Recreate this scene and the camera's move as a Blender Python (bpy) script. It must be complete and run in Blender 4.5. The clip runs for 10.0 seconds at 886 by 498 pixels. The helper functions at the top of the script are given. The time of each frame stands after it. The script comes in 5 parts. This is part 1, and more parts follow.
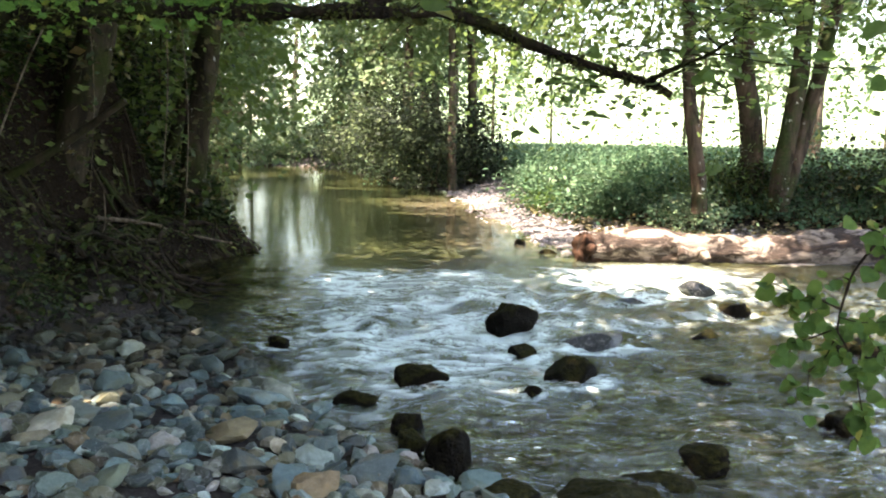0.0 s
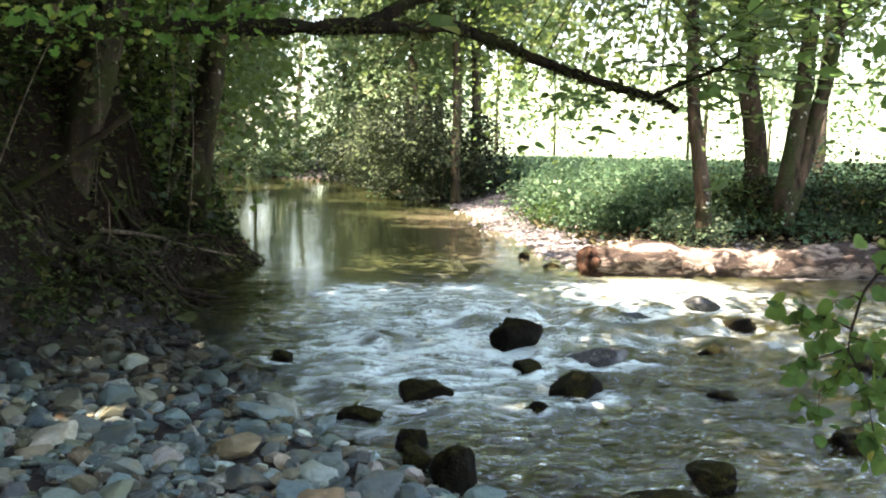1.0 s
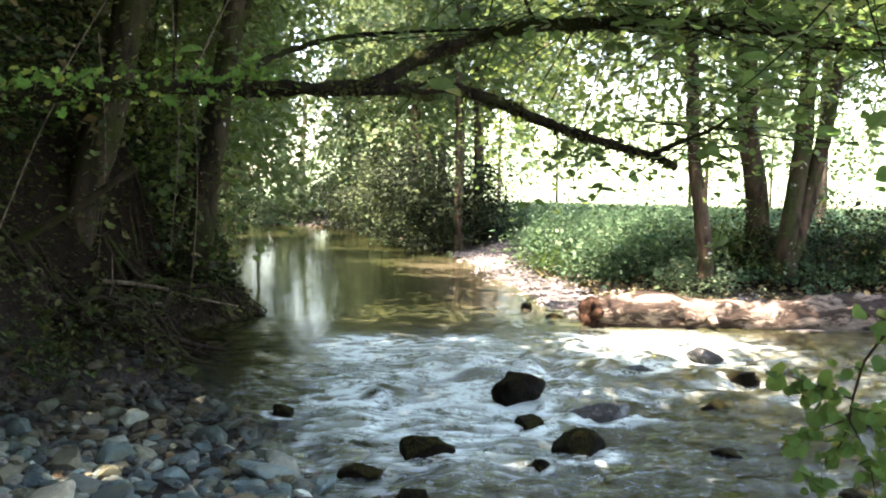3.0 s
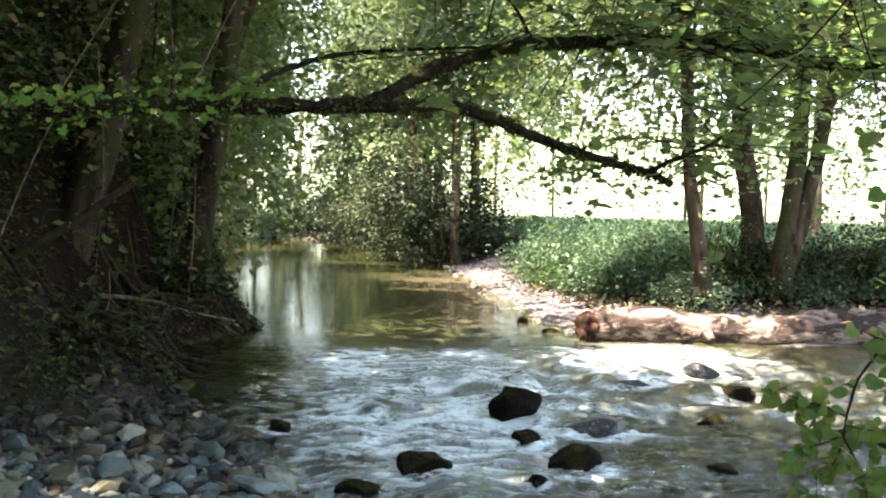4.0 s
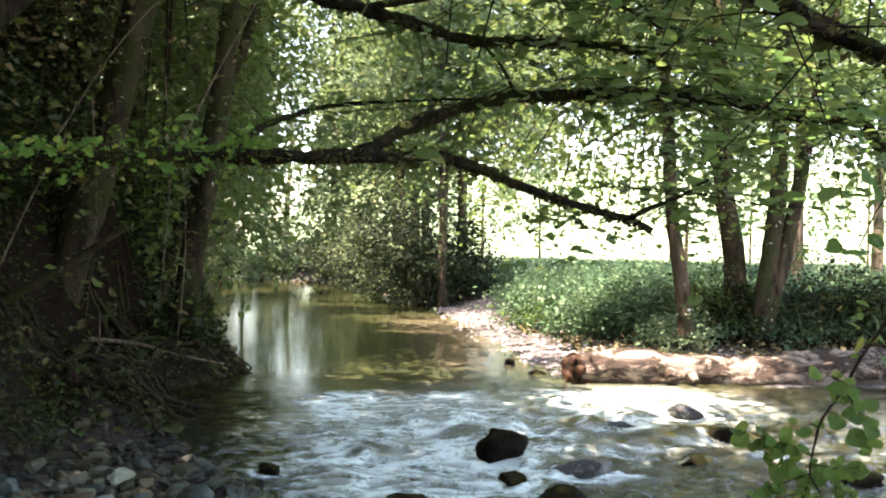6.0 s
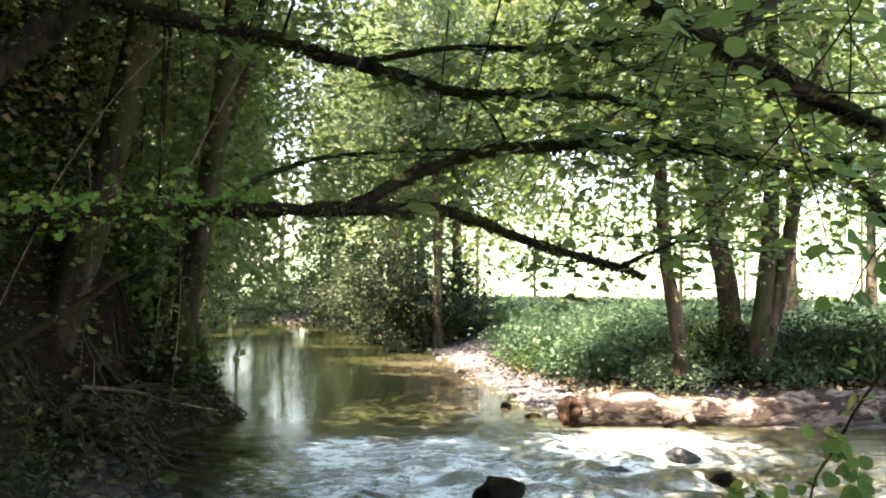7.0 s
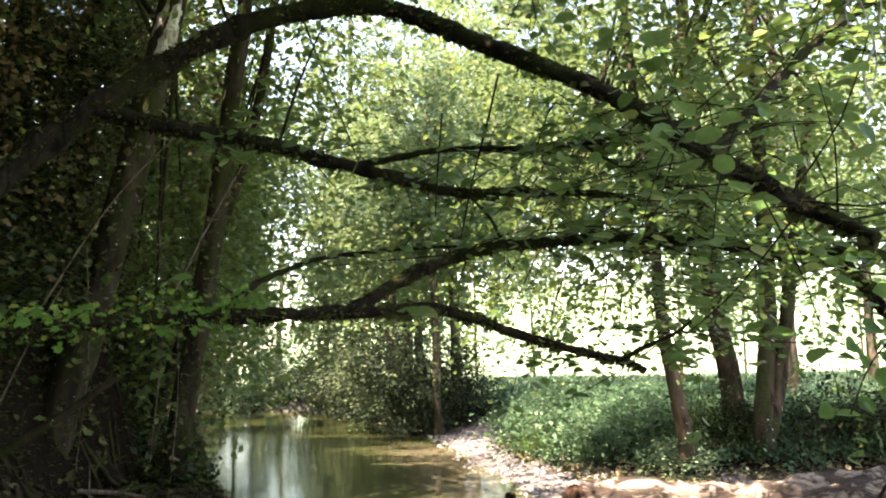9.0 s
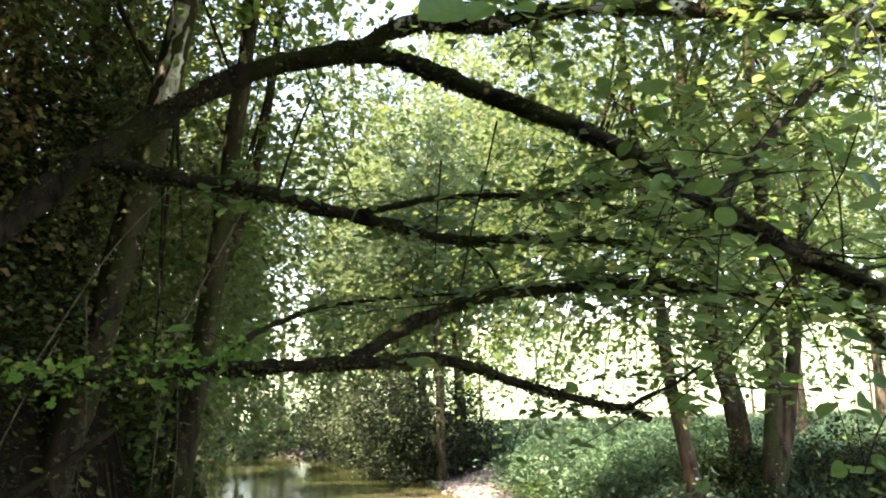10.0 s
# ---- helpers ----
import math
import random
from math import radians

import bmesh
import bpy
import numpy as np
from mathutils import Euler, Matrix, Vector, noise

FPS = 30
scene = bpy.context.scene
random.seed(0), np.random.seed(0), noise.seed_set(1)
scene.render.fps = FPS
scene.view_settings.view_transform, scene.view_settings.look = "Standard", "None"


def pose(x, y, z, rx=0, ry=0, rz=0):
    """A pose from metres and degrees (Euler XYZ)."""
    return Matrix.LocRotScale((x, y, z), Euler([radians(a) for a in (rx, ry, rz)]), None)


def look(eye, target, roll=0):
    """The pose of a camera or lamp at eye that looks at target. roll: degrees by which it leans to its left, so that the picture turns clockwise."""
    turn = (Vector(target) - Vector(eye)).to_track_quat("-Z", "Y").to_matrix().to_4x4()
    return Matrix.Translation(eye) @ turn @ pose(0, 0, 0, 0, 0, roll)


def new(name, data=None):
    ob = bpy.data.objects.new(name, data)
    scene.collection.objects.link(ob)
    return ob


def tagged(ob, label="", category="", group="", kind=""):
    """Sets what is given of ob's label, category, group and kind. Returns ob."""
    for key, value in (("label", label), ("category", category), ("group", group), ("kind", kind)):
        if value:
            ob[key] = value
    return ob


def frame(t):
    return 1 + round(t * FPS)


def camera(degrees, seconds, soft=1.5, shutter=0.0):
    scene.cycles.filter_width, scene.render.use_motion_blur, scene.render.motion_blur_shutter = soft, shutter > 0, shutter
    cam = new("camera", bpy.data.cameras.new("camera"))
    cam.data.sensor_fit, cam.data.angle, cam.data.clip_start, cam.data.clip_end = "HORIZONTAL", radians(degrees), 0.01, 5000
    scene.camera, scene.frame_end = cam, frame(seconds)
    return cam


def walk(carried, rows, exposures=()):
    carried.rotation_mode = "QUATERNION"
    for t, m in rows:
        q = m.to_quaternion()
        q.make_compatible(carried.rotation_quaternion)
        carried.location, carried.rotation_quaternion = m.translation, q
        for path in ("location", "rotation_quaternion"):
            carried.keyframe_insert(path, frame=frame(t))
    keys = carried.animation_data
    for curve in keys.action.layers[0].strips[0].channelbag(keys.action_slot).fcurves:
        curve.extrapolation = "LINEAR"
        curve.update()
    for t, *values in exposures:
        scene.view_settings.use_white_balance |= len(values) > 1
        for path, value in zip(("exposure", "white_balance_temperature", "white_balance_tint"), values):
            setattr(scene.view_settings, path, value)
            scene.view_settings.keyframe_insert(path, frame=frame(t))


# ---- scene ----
cam = camera(55.8, 10.0, soft=2.0)
ROWS = [
    # seconds, x, y, z, yaw, pitch, roll
    (0.0, 0.003, 0.002, 1.603, 0.19, -8.45, 0.92), (0.5, -0.002, 0.010, 1.611, 0.30, -8.28, 1.04),
    (1.0, -0.010, 0.016, 1.615, 0.41, -7.62, 1.08), (1.5, -0.007, 0.015, 1.637, 0.54, -6.83, 1.08),
    (2.0, -0.003, 0.012, 1.660, 0.64, -6.08, 1.10), (2.5, -0.001, 0.013, 1.672, 0.69, -5.21, 1.08),
    (4.0, -0.010, -0.016, 1.698, 0.42, -3.63, 1.18), (4.5, -0.018, -0.053, 1.701, 0.13, -3.12, 1.23),
    (5.0, -0.021, -0.084, 1.703, -0.13, -2.59, 1.25), (6.5, -0.002, -0.176, 1.756, -0.53, 0.43, 0.92),
    (7.0, -0.006, -0.183, 1.795, -0.68, 1.80, 0.57), (7.5, -0.011, -0.185, 1.832, -0.80, 3.14, 0.18),
    (8.0, -0.017, -0.191, 1.855, -0.87, 4.46, -0.23), (8.5, -0.024, -0.208, 1.875, -0.96, 5.92, -0.72),
    (9.0, -0.016, -0.212, 1.899, -0.95, 7.26, -1.06), (9.5, -0.004, -0.202, 1.928, -0.91, 8.73, -1.40),
    (10.0, 0.004, -0.165, 1.946, -0.80, 10.07, -1.59),
]
EXPOSURE = 3.34
walk(cam, [(t, pose(x, y, z, 90 + pitch, 0, yaw) @ pose(0, 0, 0, 0, 0, roll)) for t, x, y, z, yaw, pitch, roll in ROWS],
     exposures=[(0.0, EXPOSURE + 0.05, 7750, 20), (5.0, EXPOSURE, 7850, 23), (7.5, EXPOSURE - 0.03, 8000, 23), (10.0, EXPOSURE - 0.15, 8250, 19)])

# ---- sky and sun ----
TO_SUN = Vector((-0.20, -0.30, 0.93)).normalized()
world = bpy.data.worlds.new("sky")
scene.world = world
world.use_nodes = True
wn = world.node_tree.nodes
sky = wn.new("ShaderNodeTexSky")
sky.sky_type = "NISHITA"
sky.sun_disc = False
sky.sun_elevation = math.asin(TO_SUN.z)
sky.sun_rotation = math.atan2(TO_SUN.x, TO_SUN.y)
world.node_tree.links.new(sky.outputs[0], wn["Background"].inputs[0])
wn["Background"].inputs[1].default_value = 0.13
sun = new("sun", bpy.data.lights.new("sun", "SUN"))
sun.data.energy, sun.data.angle, sun.data.color = 4.5, radians(0.53), (1.0, 0.95, 0.86)
sun.matrix_world = look(tuple(TO_SUN * 60), (0, 0, 0))


# ---- helpers of this scene ----
def lattice_noise(x, y, seed=0, freq=1.0):
    """Smooth gradient noise over numpy arrays, about -0.7 to 0.7."""
    x, y = np.asarray(x) * freq + 37.3 * seed, np.asarray(y) * freq - 17.9 * seed
    xi, yi = np.floor(x).astype(np.int64), np.floor(y).astype(np.int64)
    xf, yf = x - xi, y - yi
    u, v = xf * xf * xf * (xf * (xf * 6 - 15) + 10), yf * yf * yf * (yf * (yf * 6 - 15) + 10)

    def corner(i, j):
        h = ((xi + i) * 374761393 + (yi + j) * 668265263 + seed * 974711) & 0x7FFFFFFF
        h = ((h ^ (h >> 13)) * 1274126177) & 0x7FFFFFFF
        a = (h ^ (h >> 16)) % 4096 / 4096 * 2 * np.pi
        return np.cos(a) * (xf - i) + np.sin(a) * (yf - j)

    return (corner(0, 0) * (1 - u) + corner(1, 0) * u) * (1 - v) + (corner(0, 1) * (1 - u) + corner(1, 1) * u) * v


def rough_noise(x, y, seed=0, freq=1.0, octaves=4):
    return sum(lattice_noise(x, y, seed + k, freq * 2**k) / 2**k for k in range(octaves))


def smooth(a, b, x):
    t = np.clip((np.asarray(x, float) - a) / (b - a), 0, 1)
    return t * t * (3 - 2 * t)


def mesh_of(name, groups, material, shade_smooth=True):
    """One mesh from groups of (vertices n x 3, faces m x k)."""
    me = bpy.data.meshes.new(name)
    verts = np.concatenate([np.asarray(v, np.float32).reshape(-1, 3) for v, _ in groups])
    starts, totals, loops, base, at = [], [], [], 0, 0
    for v, f in groups:
        f = np.asarray(f, np.int64)
        m, k = f.shape
        loops.append((f + base).ravel())
        starts.append(at + np.arange(m) * k)
        totals.append(np.full(m, k))
        at += m * k
        base += len(np.asarray(v).reshape(-1, 3))
    loops, starts, totals = np.concatenate(loops), np.concatenate(starts), np.concatenate(totals)
    me.vertices.add(len(verts))
    me.vertices.foreach_set("co", verts.ravel())
    me.loops.add(len(loops))
    me.loops.foreach_set("vertex_index", loops.astype(np.int32))
    me.polygons.add(len(starts))
    me.polygons.foreach_set("loop_start", starts.astype(np.int32))
    me.polygons.foreach_set("loop_total", totals.astype(np.int32))
    me.polygons.foreach_set("use_smooth", np.full(len(starts), shade_smooth))
    me.update(calc_edges=True)
    me.validate()
    me.materials.append(material)
    return me


def thing(name, label, category, at=(0, 0, 0), group="", kind=""):
    ob = tagged(new(name), label, category, group, kind)
    ob.empty_display_size = 0.1
    ob.location = at
    return ob


def part(name, groups, material, parent, label="", shade_smooth=True):
    """One mesh part, given in world metres, under a thing that is only shifted, not turned."""
    ob = new(name, mesh_of(name, groups, material, shade_smooth))
    off = parent.location + (parent.parent.location if parent.parent else Vector())
    ob.parent = parent
    ob.location = -off if parent.type == "EMPTY" else (0, 0, 0)
    return tagged(ob, label)


def spline(pts, step=0.06):
    """A smooth line through points."""
    p = np.asarray(pts, float)
    p = np.concatenate([[2 * p[0] - p[1]], p, [2 * p[-1] - p[-2]]])
    out = []
    for k in range(1, len(p) - 2):
        n = max(2, int(np.linalg.norm(p[k + 1] - p[k]) / step))
        t = np.linspace(0, 1, n, endpoint=False)[:, None]
        a, b, c, d = p[k - 1 : k + 3]
        out.append(0.5 * (2 * b + (c - a) * t + (2 * a - 5 * b + 4 * c - d) * t**2 + (3 * b - a - 3 * c + d) * t**3))
    out.append(p[-2:-1])
    return np.concatenate(out)


def tube(pts, r0, r1, sides=10, step=0.06, rough=0.12, seed=0, power=1.0, cap=True):
    """A tapered, uneven round stem along a smooth line."""
    line = spline(pts, step)
    n = len(line)
    s = np.linspace(0, 1, n)
    radius = r0 + (r1 - r0) * s**power
    tangent = np.gradient(line, axis=0)
    tangent /= np.linalg.norm(tangent, axis=1)[:, None] + 1e-9
    side = np.cross(tangent, (0.31, 0.17, 0.93) if abs(tangent[:, 2].mean()) < 0.8 else (0.95, 0.3, 0.05))
    side /= np.linalg.norm(side, axis=1)[:, None] + 1e-9
    other = np.cross(tangent, side)
    a = np.linspace(0, 2 * np.pi, sides, endpoint=False)
    length = np.concatenate([[0], np.cumsum(np.linalg.norm(np.diff(line, axis=0), axis=1))])
    bump = 1 + rough * (rough_noise(np.cos(a)[None] * 1.3 + seed, length[:, None] / (r0 * 4) + np.sin(a)[None] * 1.3, seed % 50, 1.0, 3))
    bump = bump + 0.35 * rough * rough_noise(np.cos(a)[None] * 3 + seed, length[:, None] / r0 + np.sin(a)[None] * 3, seed % 50 + 7, 1.0, 2)
    v = line[:, None] + (radius[:, None] * bump)[..., None] * (np.cos(a)[None, :, None] * side[:, None] + np.sin(a)[None, :, None] * other[:, None])
    idx = np.arange(n * sides).reshape(n, sides)
    q = np.stack([idx[:-1], np.roll(idx, -1, 1)[:-1], np.roll(idx, -1, 1)[1:], idx[1:]], -1).reshape(-1, 4)
    out = [(v.reshape(-1, 3), q)]
    if cap:
        for k, flip in ((0, True), (n - 1, False)):
            ring = v[k]
            vv = np.concatenate([ring, [line[k]]])
            i = np.arange(sides)
            f = np.stack([i, np.roll(i, -1), np.full(sides, sides)], 1)
            out.append((vv, f[:, ::-1] if flip else f))
    return out


LEAF_SIMPLE = (np.array([(0, 0, 0), (0.30, 0.32, 0.10), (0.27, 0.70, 0.08), (0, 1, 0), (-0.27, 0.70, 0.08), (-0.30, 0.32, 0.10)], float),
               np.array([(0, 1, 2, 3), (0, 3, 4, 5)]))
LEAF_QUAD = (np.array([(0, 0, 0), (0.34, 0.48, 0.10), (0, 1, 0), (-0.34, 0.48, 0.06)], float), np.array([(0, 1, 2, 3)]))
LEAF_ROUND = (np.array([(0, 0, 0), (0.24, -0.02, 0.03), (0.45, 0.24, 0.09), (0.47, 0.55, 0.08), (0.27, 0.84, 0.03), (0, 1.04, -0.06),
                        (-0.27, 0.84, 0.03), (-0.47, 0.55, 0.08), (-0.45, 0.24, 0.09), (-0.24, -0.02, 0.03)], float),
              np.array([(0, 1, 2, 3, 4, 5), (0, 5, 6, 7, 8, 9)]))
LEAF_LOBED = (np.array([(0, 0, 0), (0.20, -0.10, 0.02), (0.55, 0.10, 0.10), (0.30, 0.36, 0.06), (0.48, 0.62, 0.05), (0, 1.0, -0.08),
                        (-0.48, 0.62, 0.05), (-0.30, 0.36, 0.06), (-0.55, 0.10, 0.10), (-0.20, -0.10, 0.02)], float),
              np.array([(0, 1, 2, 3, 4, 5), (0, 5, 6, 7, 8, 9)]))
BLADE = (np.array([(-0.035, 0, 0), (0.035, 0, 0), (0.028, 0.55, 0.06), (0, 1, 0.24), (-0.028, 0.55, 0.06)], float), np.array([(0, 1, 2, 3, 4)]))


def leaves(places, size, rng, shape=LEAF_SIMPLE, tilt=0.6, heading=None, spread=0.35, normals=None):
    """Many leaves at given places, faces up but for a tilt, each its own island."""
    p = np.asarray(places, float)
    n = len(p)
    up = np.tile((0, 0, 1.0), (n, 1)) if normals is None else normals.copy()
    up = up + rng.normal(0, tilt, (n, 3))
    up /= np.linalg.norm(up, axis=1)[:, None]
    ang = rng.uniform(0, 2 * np.pi, n) if heading is None else heading + rng.normal(0, 0.6, n)
    along = np.stack([np.cos(ang), np.sin(ang), rng.normal(-0.35, 0.25, n)], 1)
    along -= (along * up).sum(1)[:, None] * up
    along /= np.linalg.norm(along, axis=1)[:, None] + 1e-9
    across = np.cross(along, up)
    s = size * np.exp(rng.normal(0, spread, n))
    t, f = shape
    v = p[:, None] + s[:, None, None] * (t[None, :, :1] * across[:, None] + t[None, :, 1:2] * along[:, None] + t[None, :, 2:] * up[:, None])
    faces = (np.arange(n) * len(t))[:, None, None] + f[None]
    return (v.reshape(-1, 3), faces.reshape(-1, f.shape[1]))


def clumps(center, radii, count, each, rng, clump=0.45, hollow=0.45, flat=0.45, sway=0.45):
    """Places of leaves in clumps through an uneven crown, the way each leaf faces, and the clumps' centers."""
    d = rng.normal(0, 1, (count, 3))
    d /= np.linalg.norm(d, axis=1)[:, None]
    r = rng.uniform(hollow**3, 1, count) ** (1 / 3)
    c = np.asarray(center) + d * r[:, None] * np.asarray(radii) * (1 + 0.35 * rng.normal(0, 1, count))[:, None].clip(0.5, 1.5)
    k = rng.poisson(each, count) + 4
    size = clump * rng.uniform(0.6, 1.5, count)
    which = np.repeat(np.arange(count), k)
    face = np.array((0, 0, 0.8)) + 0.5 * d + rng.normal(0, sway, (count, 3))
    face /= np.linalg.norm(face, axis=1)[:, None]
    off = rng.normal(0, 1, (len(which), 3)) * size[which][:, None]
    n = face[which]
    off -= (1 - flat) * (off * n).sum(1)[:, None] * n
    return c[which] + off, n, c


# ---- materials ----
class Graph:
    def __init__(self, name):
        self.mat = bpy.data.materials.new(name)
        self.mat.use_nodes = True
        self.nodes, self.links = self.mat.node_tree.nodes, self.mat.node_tree.links
        self.bsdf = self.nodes["Principled BSDF"]
        self.out = self.nodes["Material Output"]
        self.coord = self.nodes.new("ShaderNodeTexCoord").outputs["Object"]

    def link(self, a, b):
        self.links.new(a, b)

    def place(self):
        return self.nodes.new("ShaderNodeNewGeometry").outputs["Position"]

    def noise(self, scale, detail=4, rough=0.55, where=None, stretch=None, distort=0.0):
        n = self.nodes.new("ShaderNodeTexNoise")
        n.inputs["Scale"].default_value, n.inputs["Detail"].default_value = scale, detail
        n.inputs["Roughness"].default_value, n.inputs["Distortion"].default_value = rough, distort
        src = where or self.coord
        if stretch:
            m = self.nodes.new("ShaderNodeMapping")
            m.inputs["Scale"].default_value = stretch
            self.link(src, m.inputs["Vector"])
            src = m.outputs[0]
        self.link(src, n.inputs["Vector"])
        return n.outputs["Fac"]

    def ramp(self, fac, stops):
        r = self.nodes.new("ShaderNodeValToRGB")
        e = r.color_ramp.elements
        while len(e) < len(stops):
            e.new(0.5)
        for el, (pos, col) in zip(e, stops):
            el.position = pos
            el.color = (*col, 1) if len(col) == 3 else col
        self.link(fac, r.inputs[0])
        return r.outputs[0]

    def mix(self, fac, a, b, kind="MIX"):
        m = self.nodes.new("ShaderNodeMix")
        m.data_type, m.blend_type = "RGBA", kind
        for socket, value in ((m.inputs[0], fac), (m.inputs[6], a), (m.inputs[7], b)):
            if isinstance(value, (int, float)):
                socket.default_value = value
            elif isinstance(value, tuple):
                socket.default_value = (*value, 1)
            else:
                self.link(value, socket)
        return m.outputs[2]

    def math(self, op, a, b=0.0, c=0.0):
        m = self.nodes.new("ShaderNodeMath")
        m.operation = op
        for socket, value in zip(m.inputs, (a, b, c)):
            if isinstance(value, (int, float)):
                socket.default_value = value
            else:
                self.link(value, socket)
        return m.outputs[0]

    def bump(self, height, strength, distance):
        b = self.nodes.new("ShaderNodeBump")
        b.inputs["Strength"].default_value, b.inputs["Distance"].default_value = strength, distance
        self.link(height, b.inputs["Height"])
        self.link(b.outputs[0], self.bsdf.inputs["Normal"])

    def island(self):
        return self.nodes.new("ShaderNodeNewGeometry").outputs["Random Per Island"]

    def chance(self):
        return self.nodes.new("ShaderNodeObjectInfo").outputs["Random"]

    def attribute(self, name):
        a = self.nodes.new("ShaderNodeAttribute")
        a.attribute_name = name
        return a.outputs["Fac"]

    def set(self, color=None, rough=None, spec=None):
        for name, value in (("Base Color", color), ("Roughness", rough), ("Specular IOR Level", spec)):
            if value is None:
                continue
            if isinstance(value, tuple):
                self.bsdf.inputs[name].default_value = (*value, 1)
            elif isinstance(value, (int, float)):
                self.bsdf.inputs[name].default_value = value
            else:
                self.link(value, self.bsdf.inputs[name])
        return self.mat


def leaf_material(name, stops, glow=0.45, rough=0.42, spec=0.2, shade_mass=0.0, dark=False):
    """A thin leaf: it reflects and lets light through, each leaf its own green."""
    g = Graph(name)
    col = g.ramp(g.island(), stops)
    if shade_mass:
        # Broad noise darkens the leaves, standing in for shade between clumps.
        col = g.mix(shade_mass, col, g.ramp(g.noise(0.75, 4, 0.6), [(0.42, (0.06, 0.09, 0.08)), (0.62, (1, 1, 1))]), "MULTIPLY")
    fine = g.noise(60, 3)
    if dark:
        col = g.mix(0.6, col, g.ramp(fine, [(0.3, (0.4, 0.4, 0.4)), (0.7, (1.0, 1.0, 0.8))]), "MULTIPLY")
    else:
        col = g.mix(0.25, col, g.ramp(fine, [(0.3, (0.02, 0.04, 0.01)), (0.7, (0.16, 0.22, 0.06))]))
    g.set(col, rough, spec)
    through_light = g.nodes.new("ShaderNodeBsdfTranslucent")
    g.link(g.mix(0.06 if dark else 0.40, col, (0.22, 0.28, 0.09), "MIX"), through_light.inputs["Color"])
    m = g.nodes.new("ShaderNodeMixShader")
    m.inputs[0].default_value = glow
    g.link(g.bsdf.outputs[0], m.inputs[1])
    g.link(through_light.outputs[0], m.inputs[2])
    g.link(m.outputs[0], g.out.inputs[0])
    return g.mat


def bark_material(name, dark, light, moss, moss_amount, scale=9.0, lichen=0.0):
    g = Graph(name)
    grain = g.noise(scale, 8, 0.65, stretch=(1, 1, 0.28), distort=0.6)
    col = g.ramp(grain, [(0.38, dark), (0.64, light)])
    patch = g.noise(2.3, 5, 0.6)
    col = g.mix(g.ramp(patch, [(0.62 - moss_amount, (0, 0, 0)), (0.74 - moss_amount, (1, 1, 1))]), col, g.ramp(g.noise(40, 4), [(0.3, tuple(c * 0.5 for c in moss)), (0.7, moss)]))
    if lichen:
        spots = g.noise(5.5, 6, 0.7)
        col = g.mix(g.ramp(spots, [(0.66 - lichen, (0, 0, 0)), (0.70 - lichen, (1, 1, 1))]), col, (0.52, 0.52, 0.47))
    g.set(col, 0.9, 0.10)
    g.bump(g.math("ADD", grain, g.math("MULTIPLY", g.noise(60, 5), 0.4)), 0.9, 0.02)
    return g.mat


HAZEL_LEAF = leaf_material("hazel_leaf", [(0.0, (0.042, 0.104, 0.030)), (0.55, (0.074, 0.168, 0.044)), (0.93, (0.12, 0.22, 0.055)), (1.0, (0.28, 0.26, 0.07))], glow=0.45, rough=0.35)
SPRAY_LEAF = leaf_material("bright_leaf", [(0.0, (0.022, 0.076, 0.018)), (0.6, (0.048, 0.130, 0.026)), (0.92, (0.10, 0.18, 0.03)), (1.0, (0.28, 0.24, 0.05))], glow=0.45, rough=0.6, spec=0.12)
ALDER_LEAF = leaf_material("alder_leaf", [(0.0, (0.036, 0.072, 0.020)), (0.6, (0.076, 0.138, 0.034)), (1.0, (0.14, 0.20, 0.05))])
FAR_LEAF = leaf_material("far_leaf", [(0.0, (0.080, 0.140, 0.075)), (0.6, (0.130, 0.215, 0.110)), (0.92, (0.22, 0.29, 0.16)), (1.0, (0.36, 0.30, 0.20))], glow=0.42, rough=0.5, spec=0.2, shade_mass=0.25)
# Bush leaf darkened to stand for shade under the overhanging trees.
SHADE_LEAF = leaf_material("shaded_bank_leaf", [(0.0, (0.012, 0.020, 0.012)), (0.6, (0.030, 0.048, 0.027)), (1.0, (0.11, 0.15, 0.07))], glow=0.25, rough=0.5, spec=0.15, dark=True)
WALL_IVY = leaf_material("wall_ivy", [(0.0, (0.036, 0.040, 0.018)), (0.4, (0.078, 0.078, 0.038)), (0.7, (0.11, 0.095, 0.052)), (0.9, (0.12, 0.17, 0.05)), (1.0, (0.20, 0.15, 0.07))], glow=0.3, rough=0.6, spec=0.15, dark=True)
DEAD_IVY = leaf_material("withered_ivy", [(0.0, (0.045, 0.034, 0.018)), (0.5, (0.110, 0.082, 0.044)), (0.82, (0.17, 0.12, 0.065)), (0.9, (0.12, 0.17, 0.05)), (1.0, (0.18, 0.24, 0.07))], glow=0.3, rough=0.7, spec=0.1, dark=True)
# Ivy far darker than real leaves: canopy shade is in its colour.
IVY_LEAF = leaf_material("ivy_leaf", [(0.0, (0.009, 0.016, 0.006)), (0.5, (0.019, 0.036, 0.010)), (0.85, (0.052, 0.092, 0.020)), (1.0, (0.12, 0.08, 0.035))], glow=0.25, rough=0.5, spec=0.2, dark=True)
HERB_LEAF = leaf_material("herb_leaf", [(0.0, (0.054, 0.125, 0.072)), (0.6, (0.102, 0.205, 0.118)), (1.0, (0.20, 0.30, 0.18))], glow=0.4, dark=True)
DRY_LEAF = leaf_material("dry_leaf", [(0.0, (0.05, 0.03, 0.018)), (0.6, (0.13, 0.085, 0.05)), (1.0, (0.30, 0.22, 0.15))], glow=0.15, rough=0.7)
